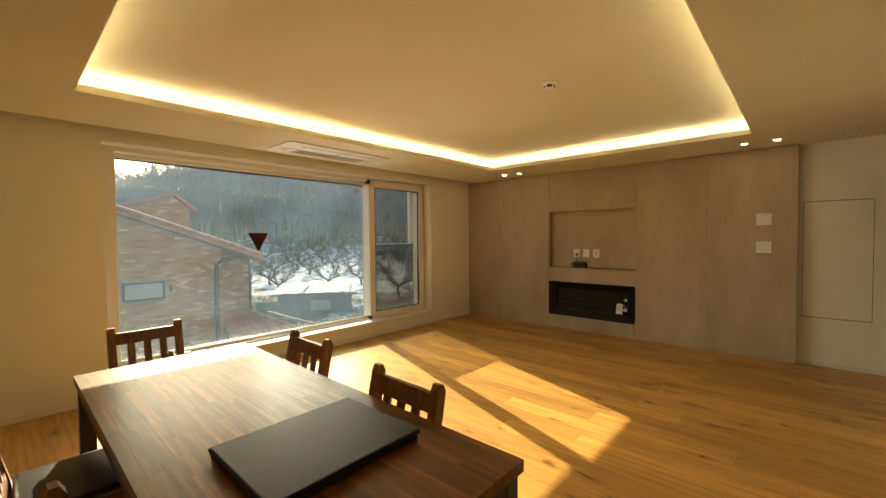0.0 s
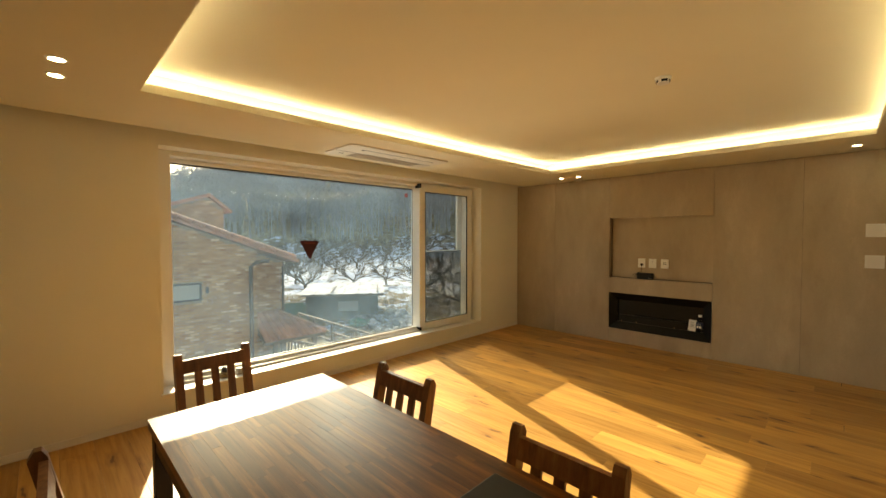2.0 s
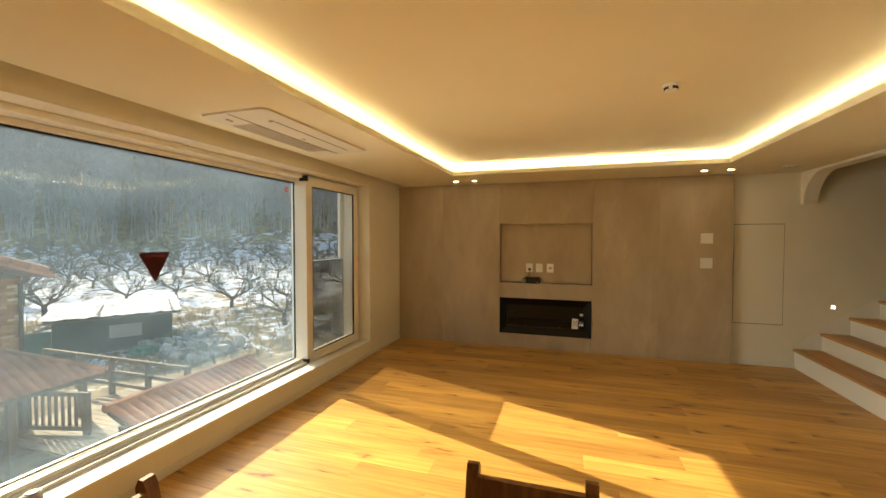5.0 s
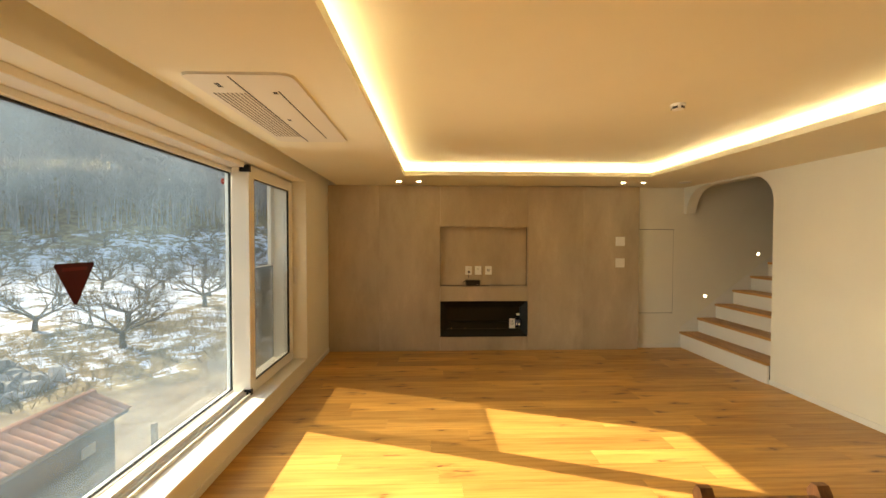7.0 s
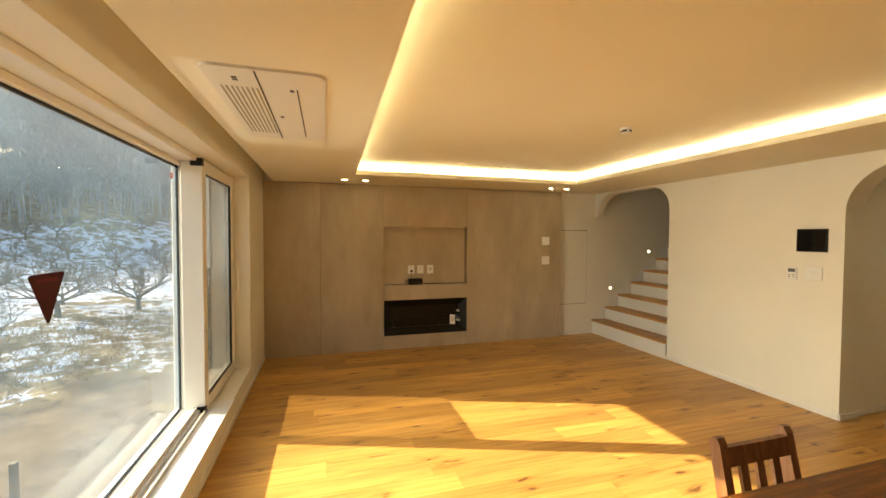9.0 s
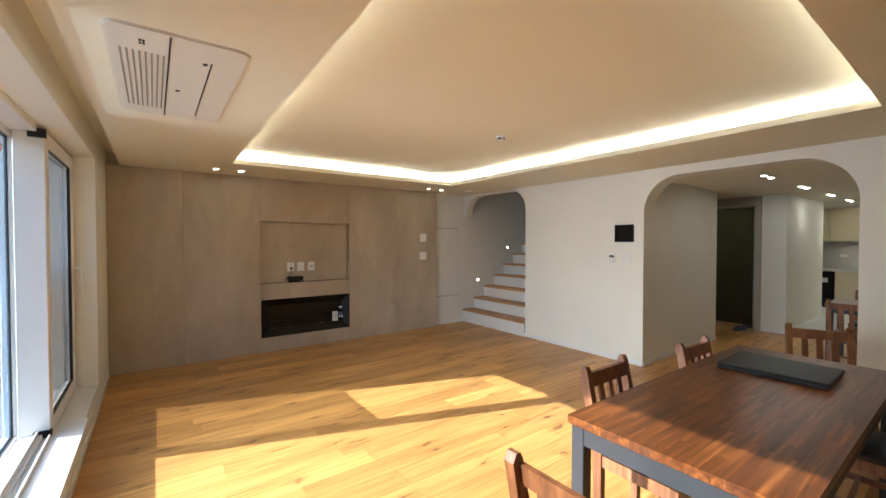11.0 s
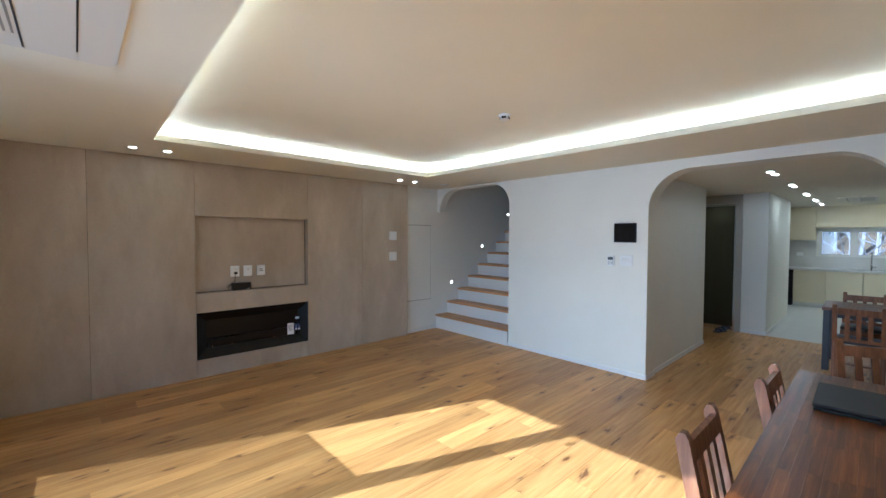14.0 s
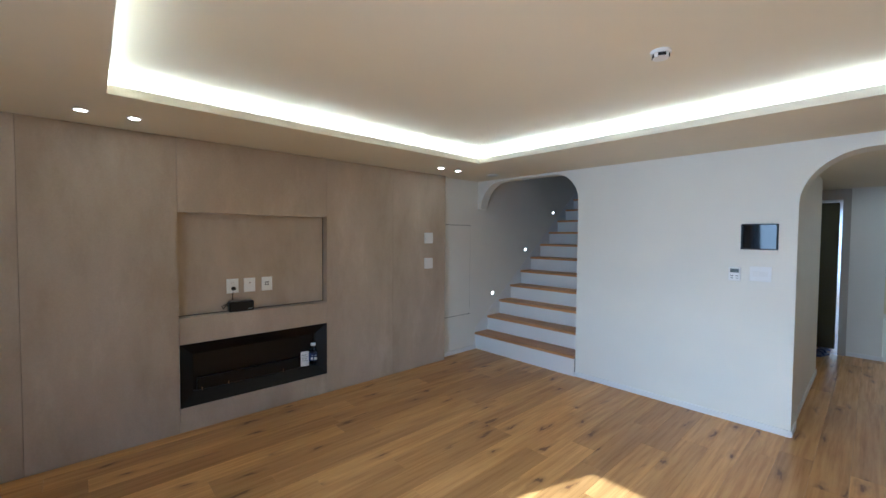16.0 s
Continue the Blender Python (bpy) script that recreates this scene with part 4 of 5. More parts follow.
boxes("outlet", M_TRIM, e, (-0.011, -0.008, -0.045, -0.01, -0.02, 0.02))
boxes("outlet", M_TRIM, e, (-0.011, -0.008, 0.01, 0.045, -0.02, 0.02))

# ---- floor pieces ----
rng = random.Random(3)
W_P, L_P = 0.187, 1.86
plank_mesh = {}


def plank(a, b, y):
    ln = round(b - a, 2)
    if ln not in plank_mesh:
        bm = bmesh.new()
        x, y1 = ln / 2 - 0.0004, W_P / 2 - 0.0004
        prism(bm, [(-y1, -0.0155), (y1, -0.0155), (y1, -0.001), (y1 - 0.0008, 0), (-y1 + 0.0008, 0), (-y1, -0.001)], "x", -x, x)
        plank_mesh[ln] = mesh_of("plank", bm, M_OAK)
    ob = new("plank", plank_mesh[ln])
    ob.location = ((a + b) / 2, y, 0)
    ob.parent = floor


y = YS + W_P / 2
while y < YN + 0.05:
    x1 = 4.4 if y < SY0 - 0.15 else XE + 0.1
    x = XW - round(rng.uniform(0.1, 1.7), 2)
    while x < x1 - 0.02:
        b = round(x + L_P, 2) if rng.random() > 0.25 else round(x + rng.choice((1.2, 0.9)), 2)
        a2, b2 = max(x, XW), min(b, x1)
        if b2 - a2 > 0.05:
            plank(a2, b2, y)
        x = b
    y += W_P
bm = bmesh.new()
box(bm, -0.299, 0.299, -0.299, 0.299, -0.0135, 0)
tile_mesh = mesh_of("tile", bm, M_TILE)
for i in range(8):
    for j in range(11):
        ob = new("tile", tile_mesh)
        ob.location = (4.4 + 0.3 + 0.6 * i, YS + 0.3 + 0.6 * j, 0)
        ob.parent = floor_tile

# ---- outdoors ----


def reach(x, y):
    return -0.75 * x + 0.66 * y


def height(x, y):
    r = reach(x, y)
    s = max(0.0, r - 20.0)
    z = -3.0 + 0.085 * min(s, 28.0) + 0.30 * max(0.0, min(s - 28.0, 10.0 + 1.3 * max(0.0, y - 10.0)))
    if x > 13:
        z = max(z, -3.0 + 0.55 * min(x - 13, 40))
    if r > 17 or x > 15:
        z += 0.35 * noise.noise(Vector((x * 0.09, y * 0.09, 1.7))) + 0.12 * noise.noise(Vector((x * 0.5, y * 0.5, 4.0)))
    if r > 50:
        z += 3.0 * noise.noise(Vector((x * 0.02, y * 0.02, 9.0)))
    return z


def ground_material():
    m, nt, b = mat("hill_ground", (0.2, 0.17, 0.13), 0.95, spec=0.1)
    c = coords(nt)
    dot = nt.nodes.new("ShaderNodeVectorMath")
    dot.operation = "DOT_PRODUCT"
    dot.inputs[1].default_value = (-0.75, 0.66, 0)
    nt.links.new(c.outputs[0], dot.inputs[0])
    n1 = noise_tex(nt, coords(nt, (1, 1, 1)), 0.35, 6, 0.65)
    n2 = noise_tex(nt, coords(nt, (1, 1, 1)), 1.1, 9, 0.78)
    add = nt.nodes.new("ShaderNodeMath")
    add.operation = "MULTIPLY_ADD"
    add.inputs[1].default_value = 26.0
    nt.links.new(n1.outputs["Fac"], add.inputs[0])
    nt.links.new(dot.outputs["Value"], add.inputs[2])
    div = nt.nodes.new("ShaderNodeMath")
    div.operation = "DIVIDE"
    div.inputs[1].default_value = 120.0
    nt.links.new(add.outputs[0], div.inputs[0])
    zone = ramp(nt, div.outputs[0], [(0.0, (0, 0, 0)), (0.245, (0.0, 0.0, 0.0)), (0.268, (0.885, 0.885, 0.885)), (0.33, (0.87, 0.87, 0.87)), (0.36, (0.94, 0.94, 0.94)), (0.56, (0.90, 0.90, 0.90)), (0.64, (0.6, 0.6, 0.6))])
    snow_add = nt.nodes.new("ShaderNodeMath")
    snow_add.operation = "ADD"
    snow_cut = nt.nodes.new("ShaderNodeMath")
    snow_cut.operation = "MULTIPLY"
    snow_cut.inputs[1].default_value = 0.5
    nt.links.new(snow_add.outputs[0], snow_cut.inputs[0])
    nt.links.new(zone.outputs["Color"], snow_add.inputs[0])
    nt.links.new(n2.outputs["Fac"], snow_add.inputs[1])
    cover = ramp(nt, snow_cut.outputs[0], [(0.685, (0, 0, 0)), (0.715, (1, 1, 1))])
    soil = ramp(nt, n2.outputs["Fac"], [(0.38, (0.10, 0.075, 0.045)), (0.5, (0.22, 0.17, 0.10)), (0.62, (0.34, 0.275, 0.17))])
    track = ramp(nt, div.outputs[0], [(0.24, (1, 1, 1)), (0.262, (0, 0, 0))])
    sand = ramp(nt, n2.outputs["Fac"], [(0.36, (0.105, 0.08, 0.055)), (0.64, (0.20, 0.155, 0.11))])
    dirt = mixcol(nt, track.outputs["Color"], soil.outputs["Color"], sand.outputs["Color"])
    # Snow base is dimmed and blued: skylight on the backlit slope, as colour.
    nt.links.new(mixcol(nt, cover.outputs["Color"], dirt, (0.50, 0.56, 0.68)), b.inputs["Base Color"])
    bump(nt, b, n2.outputs["Fac"], 0.8, 0.08)
    return m


def steps(a, b, fine0, fine1, d, far):
    v, out = fine0, [fine0]
    while v < fine1:
        v += d
        out.append(v)
    g = d
    while v < b:
        g = min(g * 1.25, far)
        v += g
        out.append(v)
    v, g = fine0, d
    while v > a:
        g = min(g * 1.25, far)
        v -= g
        out.insert(0, v)
    return out


gx, gy = steps(-900, 700, -42, -8, 0.8, 60), steps(-700, 900, -6, 45, 0.8, 60)
verts = [(x, y, height(x, y)) for x in gx for y in gy]
nY = len(gy)
faces = [(i * nY + j, (i + 1) * nY + j, (i + 1) * nY + j + 1, i * nY + j + 1) for i in range(len(gx) - 1) for j in range(nY - 1)]
me = bpy.data.meshes.new("ground")
me.from_pydata(verts, [], faces)
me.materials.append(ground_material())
for p in me.polygons:
    p.use_smooth = True
tagged(new("ground", me), "hillside of patchy snow, dry grass and dirt", "ground", kind="structure")

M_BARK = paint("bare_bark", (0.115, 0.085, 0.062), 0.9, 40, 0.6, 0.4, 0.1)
# Paler and bluer than real bark: distance haze is put into the colour.
M_BARK_HAZED = paint("hazed_woodland_bark", (0.33, 0.325, 0.345), 0.95, 10, 0.3, 0.3, 0.1)


def limb(bm, p, d, ln, r, depth, rng):
    mid = p + d * ln * 0.5 + Vector((rng.uniform(-1, 1), rng.uniform(-1, 1), rng.uniform(-0.3, 0.6))) * ln * 0.08
    end = p + d * ln
    tube(bm, [p, mid, end], [r, r * 0.8, r * 0.55], 5 if depth > 2 else 3, False)
    if depth == 0:
        return
    if depth < 4:
        for k in range(2):
            q = p.lerp(end, rng.uniform(0.2, 1.0))
            up = Vector((rng.uniform(-0.3, 0.3), rng.uniform(-0.3, 0.3), 1)) * rng.uniform(0.25, 0.65)
            tube(bm, [q, q + up], [0.005, 0.002], 3, False)
    for k in range(3 if depth != 2 else 2):
        f = rng.uniform(0.45, 1.0)
        q = p.lerp(end, f)
        nd = (d + Vector((rng.uniform(-1, 1), rng.uniform(-1, 1), rng.uniform(-0.25, 0.75))) * 0.85).normalized()
        limb(bm, q, nd, ln * rng.uniform(0.55, 0.8), max(r * 0.5, 0.004), depth - 1, rng)


def orchard_tree(seed, m):
    rng = random.Random(seed)
    e = thing("fruit_tree", "bare pruned fruit tree on the snowy slope", "tree", m, "orchard trees")
    bm = bmesh.new()
    tube(bm, [(0, 0, -0.15), (0.03, 0.02, 0.3), (0.0, 0.05, 0.62)], [0.13, 0.10, 0.085], 8)
    part("trunk", bm, M_BARK, e)
    bm = bmesh.new()
    for k in range(6):
        a = k * 2 * math.pi / 6 + rng.uniform(-0.4, 0.4)
        d = Vector((math.cos(a), math.sin(a), rng.uniform(0.3, 0.75))).normalized()
        limb(bm, Vector((0, 0.05, 0.5 + 0.025 * k)), d, rng.uniform(0.85, 1.25), 0.055, 4, rng)
    part("crown", bm, M_BARK, e)
    return e


rng = random.Random(11)
kinds = []
spots = []
for i in range(8):
    for j in range(22):
        r = 21.6 + 4.4 * i + rng.uniform(-1.0, 1.0)
        l = -26 + 3.5 * j + 1.7 * (i % 2) + rng.uniform(-0.8, 0.8)
        x, y = -0.75 * r - 0.66 * l, 0.66 * r - 0.75 * l
        if reach(x, y) < 20.8 or (i < 3 and -24 < x < -14 and 7 < y < 15.5) or y < 8:
            continue
        spots.append((x, y, 1.15 if i < 2 else 0.85))
for k, (x, y, big) in enumerate(spots):
    m = pose(x, y, height(x, y), 0, 0, rng.uniform(0, 360))
    m = m @ Matrix.Scale(big * rng.uniform(0.78, 1.05), 4)
    if len(kinds) < 4:
        t = orchard_tree(k, m)
        kinds.append(t)
    else:
        t = copy_thing(kinds[k % 4], m)
        t.scale = (1, 1, 1) if t.scale[0] <= 0 else t.scale

# woodland far up the slope
wv, wf = [], []


def stick(p, q, r0, r1, sides):
    base = len(wv)
    d = (q - p).normalized()
    u = d.orthogonal().normalized()
    v = d.cross(u)
    for c, r in ((p, r0), (q, r1)):
        for k in range(sides):
            a = 2 * math.pi * k / sides
            wv.append(c + (u * math.cos(a) + v * math.sin(a)) * r)
    for k in range(sides):
        wf.append((base + k, base + (k + 1) % sides, base + sides + (k + 1) % sides, base + sides + k))


def wild_tree(x, y, h, rng):
    p = Vector((x, y, height(x, y) - 0.2))
    top = p + Vector((rng.uniform(-0.08, 0.08) * h, rng.uniform(-0.08, 0.08) * h, h))
    stick(p, top, 0.011 * h, 0.003 * h, 4)
    for k in range(15):
        f = rng.uniform(0.3, 0.97)
        q = p.lerp(top, f)
        a = rng.uniform(0, 6.28)
        ln = h * rng.uniform(0.12, 0.3) * (1.15 - f * 0.6)
        e = q + Vector((math.cos(a), math.sin(a), rng.uniform(0.4, 1.2))) * ln * 0.75
        stick(q, e, 0.0055 * h, 0.002 * h, 3)
        for b in range(2):
            s = q.lerp(e, rng.uniform(0.4, 0.9))
            stick(s, s + Vector((rng.uniform(-1, 1), rng.uniform(-1, 1), rng.uniform(0.2, 1))) * ln * 0.6, 0.004 * h, 0.0015 * h, 3)


rng = random.Random(5)
for k in range(6800):
    r = 58 + 119 * rng.random() ** 1.4
    l = rng.uniform(-85, 95)
    x, y = -0.75 * r - 0.66 * l, 0.66 * r - 0.75 * l
    if x < -9:
        wild_tree(x, y, rng.uniform(5.5, 9.5), rng)
for k in range(300):
    wild_tree(rng.uniform(15, 34), rng.uniform(-10, 14), rng.uniform(4, 8), rng)
for k in range(260):
    r = rng.uniform(60, 76)
    l = rng.uniform(-60, 60)
    x, y = -0.75 * r - 0.66 * l, 0.66 * r - 0.75 * l
    if x < -9:
        wild_tree(x, y, rng.uniform(2, 5), rng)
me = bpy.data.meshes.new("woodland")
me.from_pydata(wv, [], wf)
me.materials.append(M_BARK_HAZED)
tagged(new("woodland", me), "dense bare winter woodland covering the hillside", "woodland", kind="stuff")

# dry weeds beside the path
wv, wf = [], []
for k in range(2600):
    r = rng.uniform(17.5, 26)
    l = rng.uniform(-14, 10)
    x, y = -0.75 * r - 0.66 * l, 0.66 * r - 0.75 * l
    p = Vector((x, y, height(x, y)))
    for b in range(3):
        stick(p, p + Vector((rng.uniform(-0.3, 0.3), rng.uniform(-0.3, 0.3), rng.uniform(0.15, 0.55))), 0.008, 0.003, 3)
me = bpy.data.meshes.new("dry_weeds")
me.from_pydata(wv, [], wf)
me.materials.append(paint("dry_grass", (0.19, 0.135, 0.065), 0.95, 30, 0.2, 0.4, 0.1))
tagged(new("dry_weeds", me), "dry brown weeds along the path", "weeds", kind="stuff")

# ---- brick house next door ----


def brick_material():
    m, nt, b = mat("mixed_brick", (0.36, 0.25, 0.16), 0.9, spec=0.2)
    info = nt.nodes.new("ShaderNodeObjectInfo")
    geo = nt.nodes.new("ShaderNodeNewGeometry")
    add = nt.nodes.new("ShaderNodeMath")
    add.operation = "ADD"
    nt.links.new(info.outputs["Random"], add.inputs[0])
    nt.links.new(geo.outputs["Random Per Island"], add.inputs[1])
    fr = nt.nodes.new("ShaderNodeMath")
    fr.operation = "FRACT"
    nt.links.new(add.outputs[0], fr.inputs[0])
    r = ramp(nt, fr.outputs[0], [(0.0, (0.33, 0.165, 0.075)), (0.35, (0.43, 0.235, 0.11)), (0.75, (0.50, 0.295, 0.145)), (0.9, (0.60, 0.39, 0.22)), (1.0, (0.72, 0.50, 0.32))])
    n = noise_tex(nt, coords(nt), 30, 4)
    r2 = ramp(nt, n.outputs["Fac"], [(0.3, (0.75, 0.75, 0.75)), (0.7, (1.1, 1.1, 1.1))])
    nt.links.new(mixcol(nt, 1.0, r.outputs["Color"], r2.outputs["Color"], "MULTIPLY"), b.inputs["Base Color"])
    bump(nt, b, n.outputs["Fac"], 0.5, 0.004)
    return m


M_BRICK = brick_material()
M_MORTAR = paint("mortar", (0.31, 0.25, 0.18), 0.95, 60, 0.5, 0.2, 0.1)
M_RTILE = paint("clay_roof_tile", (0.46, 0.21, 0.13), 0.8, 25, 0.5, 0.5, 0.2)
M_TIMBER = paint("grey_brown_timber", (0.16, 0.12, 0.09), 0.85, 30, 0.4, 0.4, 0.2)
M_PIPE = paint("brown_pipe_paint", (0.11, 0.085, 0.07), 0.7, 40, 0.2, 0.2, 0.2)
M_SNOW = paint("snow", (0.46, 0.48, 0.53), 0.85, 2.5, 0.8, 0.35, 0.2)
HX, HC, HR, RX = -12.2, 4.25, 5.3, -12.9


def roofz(y):
    return 2.02 - 0.371 * (y - 2.2) if y > -1.2 else 2.02 + 0.371 * 3.4 + 0.371 * (y + 1.2)


house = thing("brick_house", "brown brick house with clay tile roof next door", "house")
bm = bmesh.new()
prism(bm, [(-6.6, -3.2), (HC, -3.2), (HC, roofz(HC) - 0.12), (-1.2, roofz(-1.2) - 0.12), (-6.6, roofz(-6.6) - 0.12)], "x", HX - 8, HX)
prism(bm, [(HC, -3.2), (HR, -3.2), (HR, roofz(HR) - 0.12), (HC, roofz(HC) - 0.12)], "x", HX - 8, RX)
body = part("wall", bm, M_MORTAR, house, "pale mortar joints between bricks")
bm = bmesh.new()
prism(bm, [(HR + 0.08, roofz(HR + 0.08) - 0.10), (-1.2, roofz(-1.2) - 0.10), (-6.9, roofz(-6.9) - 0.10), (-6.9, roofz(-6.9)), (-1.2, roofz(-1.2)), (HR + 0.08, roofz(HR + 0.08))], "x", HX - 8.3, HX + 0.28)
roof = part("roof", bm, M_RTILE, house)
bm = bmesh.new()
L_T = 0.34
tube(bm, [(0, -L_T / 2, 0.0), (0, L_T / 2 + 0.03, -0.02)], [0.075, 0.088], 8)
rake_mesh = mesh_of("rake_tile", bm, M_RTILE, True)
y = -0.6
while y < HR:
    for dx in (0.0, -0.22, -0.44):
        ob = new("rake_tile", rake_mesh)
        ob.location = (HX + 0.22 + dx, y, roofz(y) + 0.04)
        ob.rotation_euler = (-math.atan(0.371) + 0.0, 0, 0)
        ob.parent = roof
    y += 0.3
# chimney block with its own tiled cap
bm = bmesh.new()
prism(bm, [(1.6, 0.5), (4.1, 0.5), (4.1, 2.42), (3.66, 2.78), (1.6, 2.1)], "x", -16.2, -14.6)
part("chimney", bm, M_MORTAR, house)
bm = bmesh.new()
prism(bm, [(1.5, 2.06), (3.66, 2.79), (4.3, 2.30), (4.3, 2.38), (3.66, 2.90), (1.5, 2.16)], "x", -16.4, -14.4)
part("chimney_roof", bm, M_RTILE, house)
# upper and lower windows
for y0, y1, z0, z1 in ((1.95, 2.83, -0.14, 0.33), (3.10, 3.60, -2.47, -2.02), (1.95, 2.48, -2.42, -1.92)):
    wn_ = boxes("window", M_STEEL, house, (HX + 0.012, HX + 0.05, y0, y1, z0, z0 + 0.05), (HX + 0.012, HX + 0.05, y0, y1, z1 - 0.05, z1), (HX + 0.012, HX + 0.05, y0, y0 + 0.05, z0 + 0.05, z1 - 0.05), (HX + 0.012, HX + 0.05, y1 - 0.05, y1, z0 + 0.05, z1 - 0.05), label="dark framed window")
    boxes("pane", paint("window_grey", (0.34, 0.38, 0.38), 0.15), wn_, (HX + 0.012, HX + 0.03, y0 + 0.05, y1 - 0.05, z0 + 0.05, z1 - 0.05))
boxes("vent", M_STEEL, house, (HX + 0.011, HX + 0.05, 2.93, 3.0, 0.03, 0.20))
for x, y, zt in ((HX + 0.07, 4.06, 0.72), (RX + 0.07, HR - 0.03, 0.62)):
    bm = bmesh.new()
    tube(bm, [(x, y + (0.5 if y < 4.2 else 0.12), zt + 0.10), (x, y + 0.16, zt + 0.08), (x, y, zt - 0.04), (x, y, -3.1)], 0.055 if y < 4.2 else 0.04, 8)
    part("downpipe", bm, M_PIPE, house, "dark metal downpipe")
holes = ((1.94, 2.84, -0.15, 0.34), (3.09, 3.61, -2.48, -2.01), (1.94, 2.49, -2.43, -1.91))
bw, bh, jt = 0.195, 0.055, 0.015
bm = bmesh.new()
box(bm, 0, 0.012, 0, bw, 0, bh)
brick_mesh = mesh_of("brick", bm, M_BRICK)
bv, bf = [], []


def add_brick(x, y0, y1, z):
    b = len(bv)
    for xx in (x, x + 0.012):
        for yy in (y0, y1):
            for zz in (z, z + bh):
                bv.append((xx, yy, zz))
    for f in ((0, 1, 3, 2), (4, 6, 7, 5), (0, 4, 5, 1), (2, 3, 7, 6), (0, 2, 6, 4), (1, 5, 7, 3)):
        bf.append([b + i for i in f])


def brickwork(x, ya, yb, zb, top, near):
    row, z = 0, zb
    while z < 3.0:
        y = ya - (row % 2) * (bw + jt) / 2
        while y < yb:
            y0, y1 = max(y, ya), min(y + bw, yb)
            zt = min(top(y0), top(y1))
            for a, b, c, d in holes:
                if z + bh > c and z < d and y1 > a and y0 < b:
                    if y0 < a:
                        y1 = a
                    elif y1 > b:
                        y0 = b
                    else:
                        y1 = y0
            if z + bh < zt and y1 - y0 > 0.03:
                if near(y0, z) and y1 - y0 > bw - 0.001:
                    ob = new("brick", brick_mesh)
                    ob.location = (x, y0, z)
                    ob.parent = body
                else:
                    add_brick(x, y0, y1, z)
            y += bw + jt
        z += bh + jt
        row += 1


brickwork(HX, -0.8, HC, -3.0, lambda y: roofz(y) - 0.13, lambda y, z: y > 2.9 and z > -1.1)
brickwork(RX, HC, HR, -2.0, lambda y: roofz(y) - 0.13, lambda y, z: False)
brickwork(-14.6, 1.6, 4.1, 1.0, lambda y: 2.1 + (y - 1.6) * 0.33 if y < 3.66 else 2.78 - (y - 3.66) * 0.8, lambda y, z: False)
me = bpy.data.meshes.new("brickwork")
me.from_pydata(bv, [], bf)
me.materials.append(M_BRICK)
bw_ob = new("brickwork", me)
bw_ob.parent = house
tagged(bw_ob, kind="stuff")

# ---- tiles laid on sloping porch and wall roofs ----
bm = bmesh.new()
outline = arc(0.0, -0.07, 0.118, 140, 40, 6) + arc(0.0, -0.07, 0.100, 40, 140, 6)
prism(bm, outline, "x", -0.11, 0.125)
tile_r = mesh_of("roof_tile", bm, M_RTILE)


def tiled(e, x_top, z_top, x_low, z_low, y0, y1, splay=0.0):
    """Courses of tiles on a slope falling towards +x."""
    n = round((x_low - x_top) / 0.2)
    a = math.atan2(z_top - z_low, x_low - x_top)
    for i in range(n):
        f = (i + 0.5) / n
        end = y1 + splay * f
        m = round((end - y0) / 0.17)
        for j in range(m):
            ob = new("roof_tile", tile_r)
            ob.location = (x_top + f * (x_low - x_top), y0 + (j + 0.5) * (end - y0) / m, z_top + f * (z_low - z_top) + 0.03)
            ob.rotation_euler = (random.uniform(-0.03, 0.03), a + 0.06, 0)
            ob.parent = e


porch = thing("porch", "tiled porch roof on timber posts beside the house", "porch")
bm = bmesh.new()
top4 = [(RX, 4.27, -0.85), (RX, 5.0, -0.85), (-11.8, 6.15, -1.48), (-11.8, 4.27, -1.48)]
va = [bm.verts.new(p) for p in top4]
vb = [bm.verts.new((p[0], p[1], p[2] - 0.09)) for p in top4]
bm.faces.new(va)
bm.faces.new(vb[::-1])
for k in range(4):
    bm.faces.new((va[k], va[(k + 1) % 4], vb[(k + 1) % 4], vb[k]))
slab = part("roof", bm, M_TIMBER, porch)
tiled(slab, RX + 0.02, -0.85, -11.76, -1.49, 4.3, 5.02, 1.14)
bm = bmesh.new()
tube(bm, [(RX, 5.02, -0.80), (-11.78, 6.17, -1.43)], 0.085, 8)
part("verge", bm, M_RTILE, porch)
for y in (4.6, 5.8):
    boxes("post", M_TIMBER, porch, (-12.05, -11.93, y, y + 0.12, -3.05, -1.5))
deck = thing("deck", "weathered timber deck below the porch", "deck")
M_DECK = paint("weathered_deck", (0.30, 0.26, 0.21), 0.85, 30, 0.4, 0.4, 0.2)
for k in range(22):
    boxes("plank", M_DECK, deck, (-12.85, -10.3, 4.7 + k * 0.15, 4.84 + k * 0.15, -2.44, -2.40))
boxes("joist", M_TIMBER, deck, (-12.8, -12.7, 4.7, 8.0, -3.1, -2.445), (-10.5, -10.4, 4.7, 8.0, -3.1, -2.445))


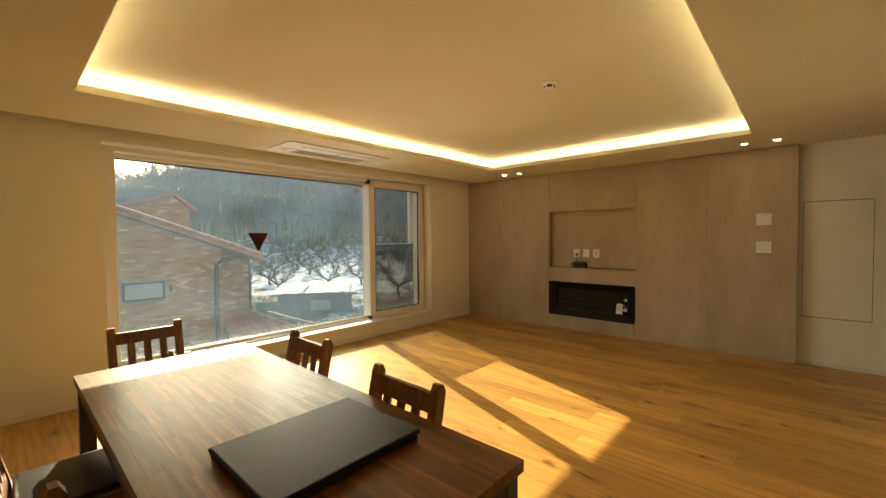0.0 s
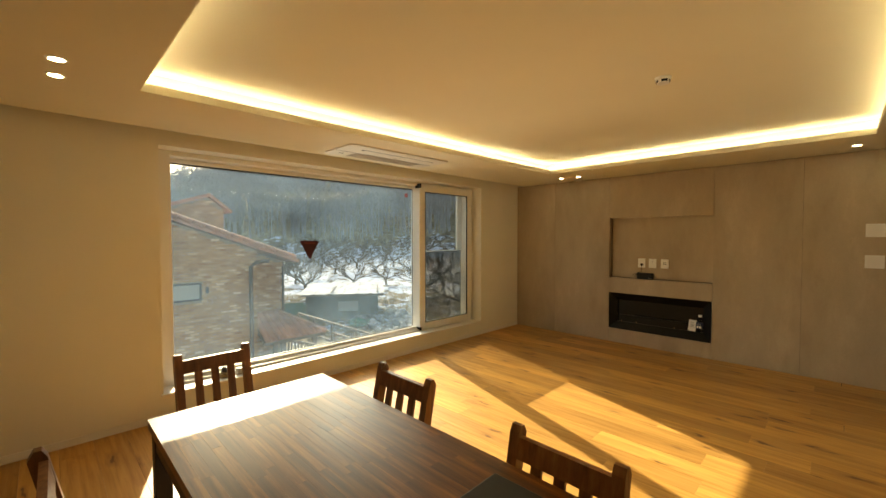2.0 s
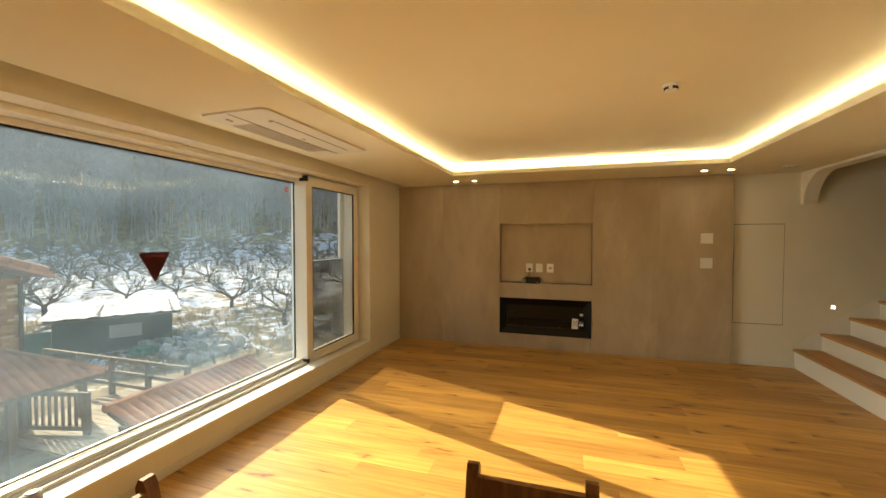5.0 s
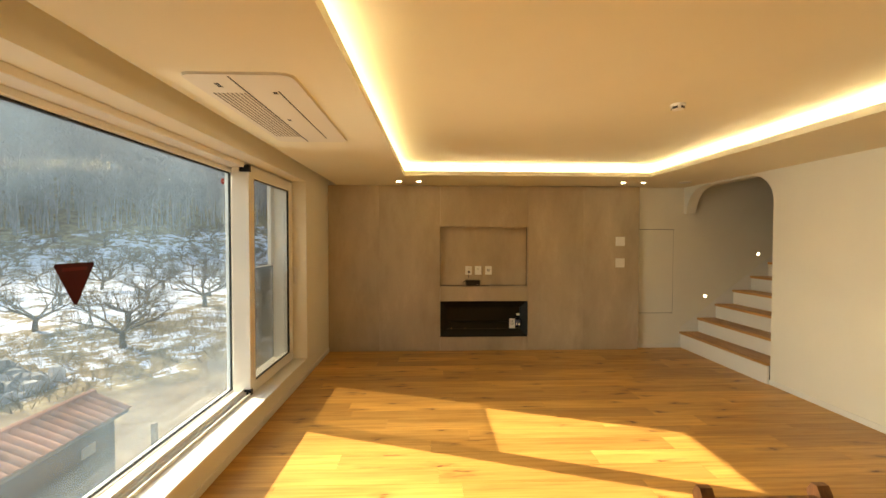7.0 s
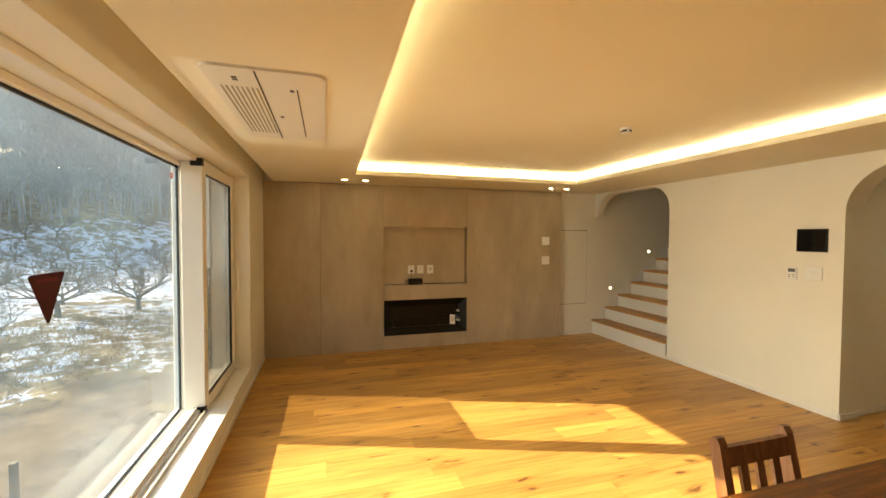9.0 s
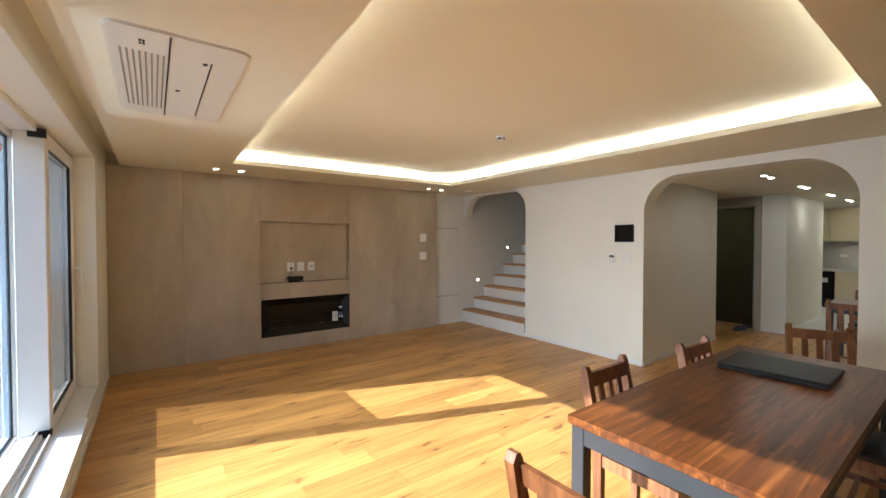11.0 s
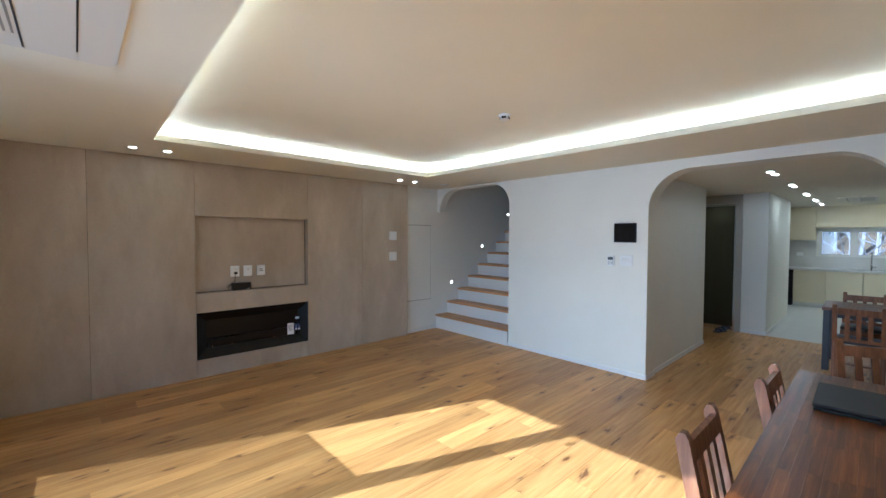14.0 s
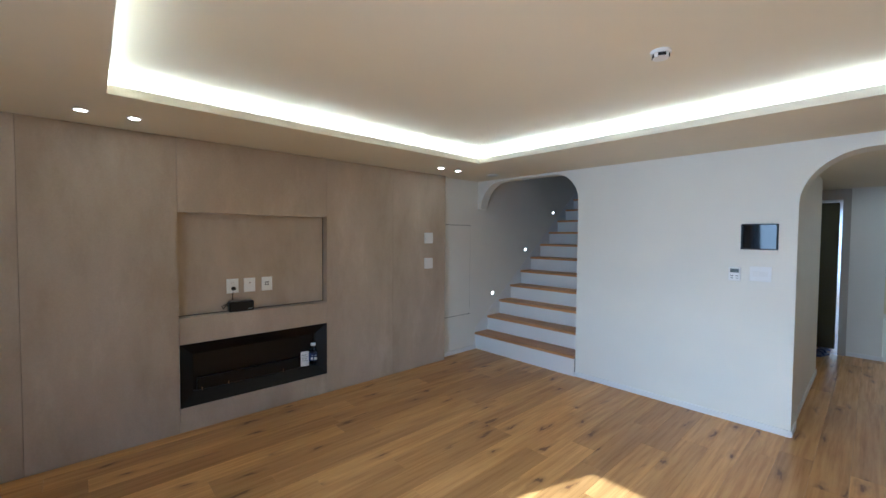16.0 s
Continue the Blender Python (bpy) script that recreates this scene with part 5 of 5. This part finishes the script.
def fence(label, p, q, z0, h, gap, picket=False):
    e = thing("fence", label, "fence", group="timber fences")
    p, q = Vector((*p, 0)), Vector((*q, 0))
    d = (q - p)
    n = max(1, round(d.length / gap))
    ang = math.atan2(d.y, d.x)
    for k in range(n + 1):
        c = p + d * k / n
        ob = boxes("post", M_TIMBER, e, (-0.05, 0.05, -0.05, 0.05, 0, h))
        ob.matrix_local = pose(c.x, c.y, z0, 0, 0, math.degrees(ang))
    for z in ((h - 0.03, h * 0.62, h * 0.3) if not picket else (h - 0.03, h * 0.15)):
        ob = boxes("rail", M_TIMBER, e, (-0.05, d.length + 0.05, -0.035, 0.035, z - 0.04, z + 0.04))
        ob.matrix_local = pose(p.x, p.y, z0, 0, 0, math.degrees(ang))
    if picket:
        for k in range(1, round(d.length / 0.14)):
            ob = boxes("picket", M_TIMBER, e, (-0.02, 0.02, -0.02, 0.02, h * 0.15 + 0.04, h - 0.07))
            c = p + d * k * 0.14 / d.length
            ob.matrix_local = pose(c.x, c.y, z0, 0, 0, math.degrees(ang))


fence("three-railed dark timber fence beyond the deck", (-15.4, 7.0), (-10.3, 7.0), -2.42, 0.95, 1.15)
fence("dark timber balustrade with pickets on the deck", (-12.3, 5.0), (-11.0, 5.35), -2.40, 0.85, 1.35, True)
gw = thing("garden_wall", "low wall with a sloping clay tile coping", "wall")
boxes("wall", paint("dark_brown_board", (0.075, 0.05, 0.035), 0.85, 30, 0.4, 0.4, 0.2), gw, (-9.42, -8.98, 4.9, 7.9, -3.1, -1.80))
bm = bmesh.new()
prism(bm, [(-9.55, -1.56), (-8.85, -1.84), (-8.85, -1.77), (-9.55, -1.49)], "y", 4.8, 8.1)
cop = part("coping", bm, M_TIMBER, gw)
tiled(cop, -9.55, -1.49, -8.83, -1.775, 4.8, 8.12)
bm = bmesh.new()
tube(bm, [(-9.57, 4.78, -1.46), (-9.57, 8.14, -1.46)], 0.08, 8)
part("ridge", bm, M_RTILE, gw)

boxes("notice", M_DECK, gw, (-8.979, -8.97, 7.15, 7.45, -2.3, -2.1))
post = thing("marker_post", "short weathered wooden post beside the garden wall", "post", pose(-8.7, 8.6, -3.05))
boxes("stake", M_DECK, post, (-0.05, 0.05, -0.05, 0.05, 0.0, 0.75), bev=0.01)

# shed with snow on its roof
shed = thing("shed", "low dark shed with snow and tarpaulin on its roof", "shed", pose(-19.4, 9.1, -3.0, 0, 0, 53.8))
boxes("wall", paint("dark_shed_board", (0.06, 0.065, 0.06), 0.8, 20, 0.4, 0.5), shed, (0.1, 3.7, 0.2, 3.3, -0.3, 1.55))
boxes("hoarding", paint("green_net", (0.04, 0.10, 0.075), 0.8), shed, (-0.9, 0.1, 0.1, 0.14, -0.2, 1.2))
boxes("window", paint("shed_window", (0.25, 0.27, 0.27), 0.3), shed, (1.7, 2.7, 0.18, 0.2, 0.7, 1.2))
bm = bmesh.new()
N, Mm = 30, 20
grid = [[bm.verts.new((-0.2 + 4.2 * i / N, -0.15 + 3.8 * j / Mm, 1.62 + 0.16 * j / Mm + 0.05 * noise.noise(Vector((i * 0.5, j * 0.5, 3))) + (0.03 * (i % 5 == 0)))) for j in range(Mm + 1)] for i in range(N + 1)]
for i in range(N):
    for j in range(Mm):
        bm.faces.new((grid[i][j], grid[i + 1][j], grid[i + 1][j + 1], grid[i][j + 1]))
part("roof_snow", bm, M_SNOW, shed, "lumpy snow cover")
boxes("roof", M_TIMBER, shed, (-0.2, 4.0, -0.15, 3.65, 1.5, 1.56))
for k in (1, 3):
    boxes("roof_pole", M_TIMBER, shed, (0.2 + 1.15 * k, 0.25 + 1.15 * k, -0.25, 3.4, 1.70, 1.735))
tp = thing("tarpaulin", "crumpled green tarpaulin heap on the snow", "tarpaulin", pose(-17.3, 11.1, height(-17.3, 11.1)))
bm = bmesh.new()
bmesh.ops.create_icosphere(bm, subdivisions=3, radius=0.5)
for v in bm.verts:
    v.co *= 1 + 0.5 * noise.noise(v.co * 3)
    v.co.z *= 0.55
part("cloth", bm, paint("green_tarp", (0.05, 0.22, 0.15), 0.6), tp)
rp = random.Random(9)
bm = bmesh.new()
for k in range(90):
    x, y = -16.2 + rp.uniform(-1.6, 1.6), 12.2 + rp.uniform(-1.2, 1.2)
    s = rp.uniform(0.1, 0.3)
    mm = pose(x, y, height(x, y) + s * 0.4, rp.uniform(0, 90), rp.uniform(0, 90), rp.uniform(0, 90)) @ Matrix.Diagonal((s * 1.6, s, s * 0.6, 1))
    bmesh.ops.create_icosphere(bm, subdivisions=1, radius=1.0, matrix=mm)
pile = part("rubble_pile", bm, paint("snowy_rubble", (0.45, 0.45, 0.45), 0.9, 4, 0.5, 0.75))
tagged(pile, "heap of snow-dusted stones and rubbish", "rubble", kind="stuff")
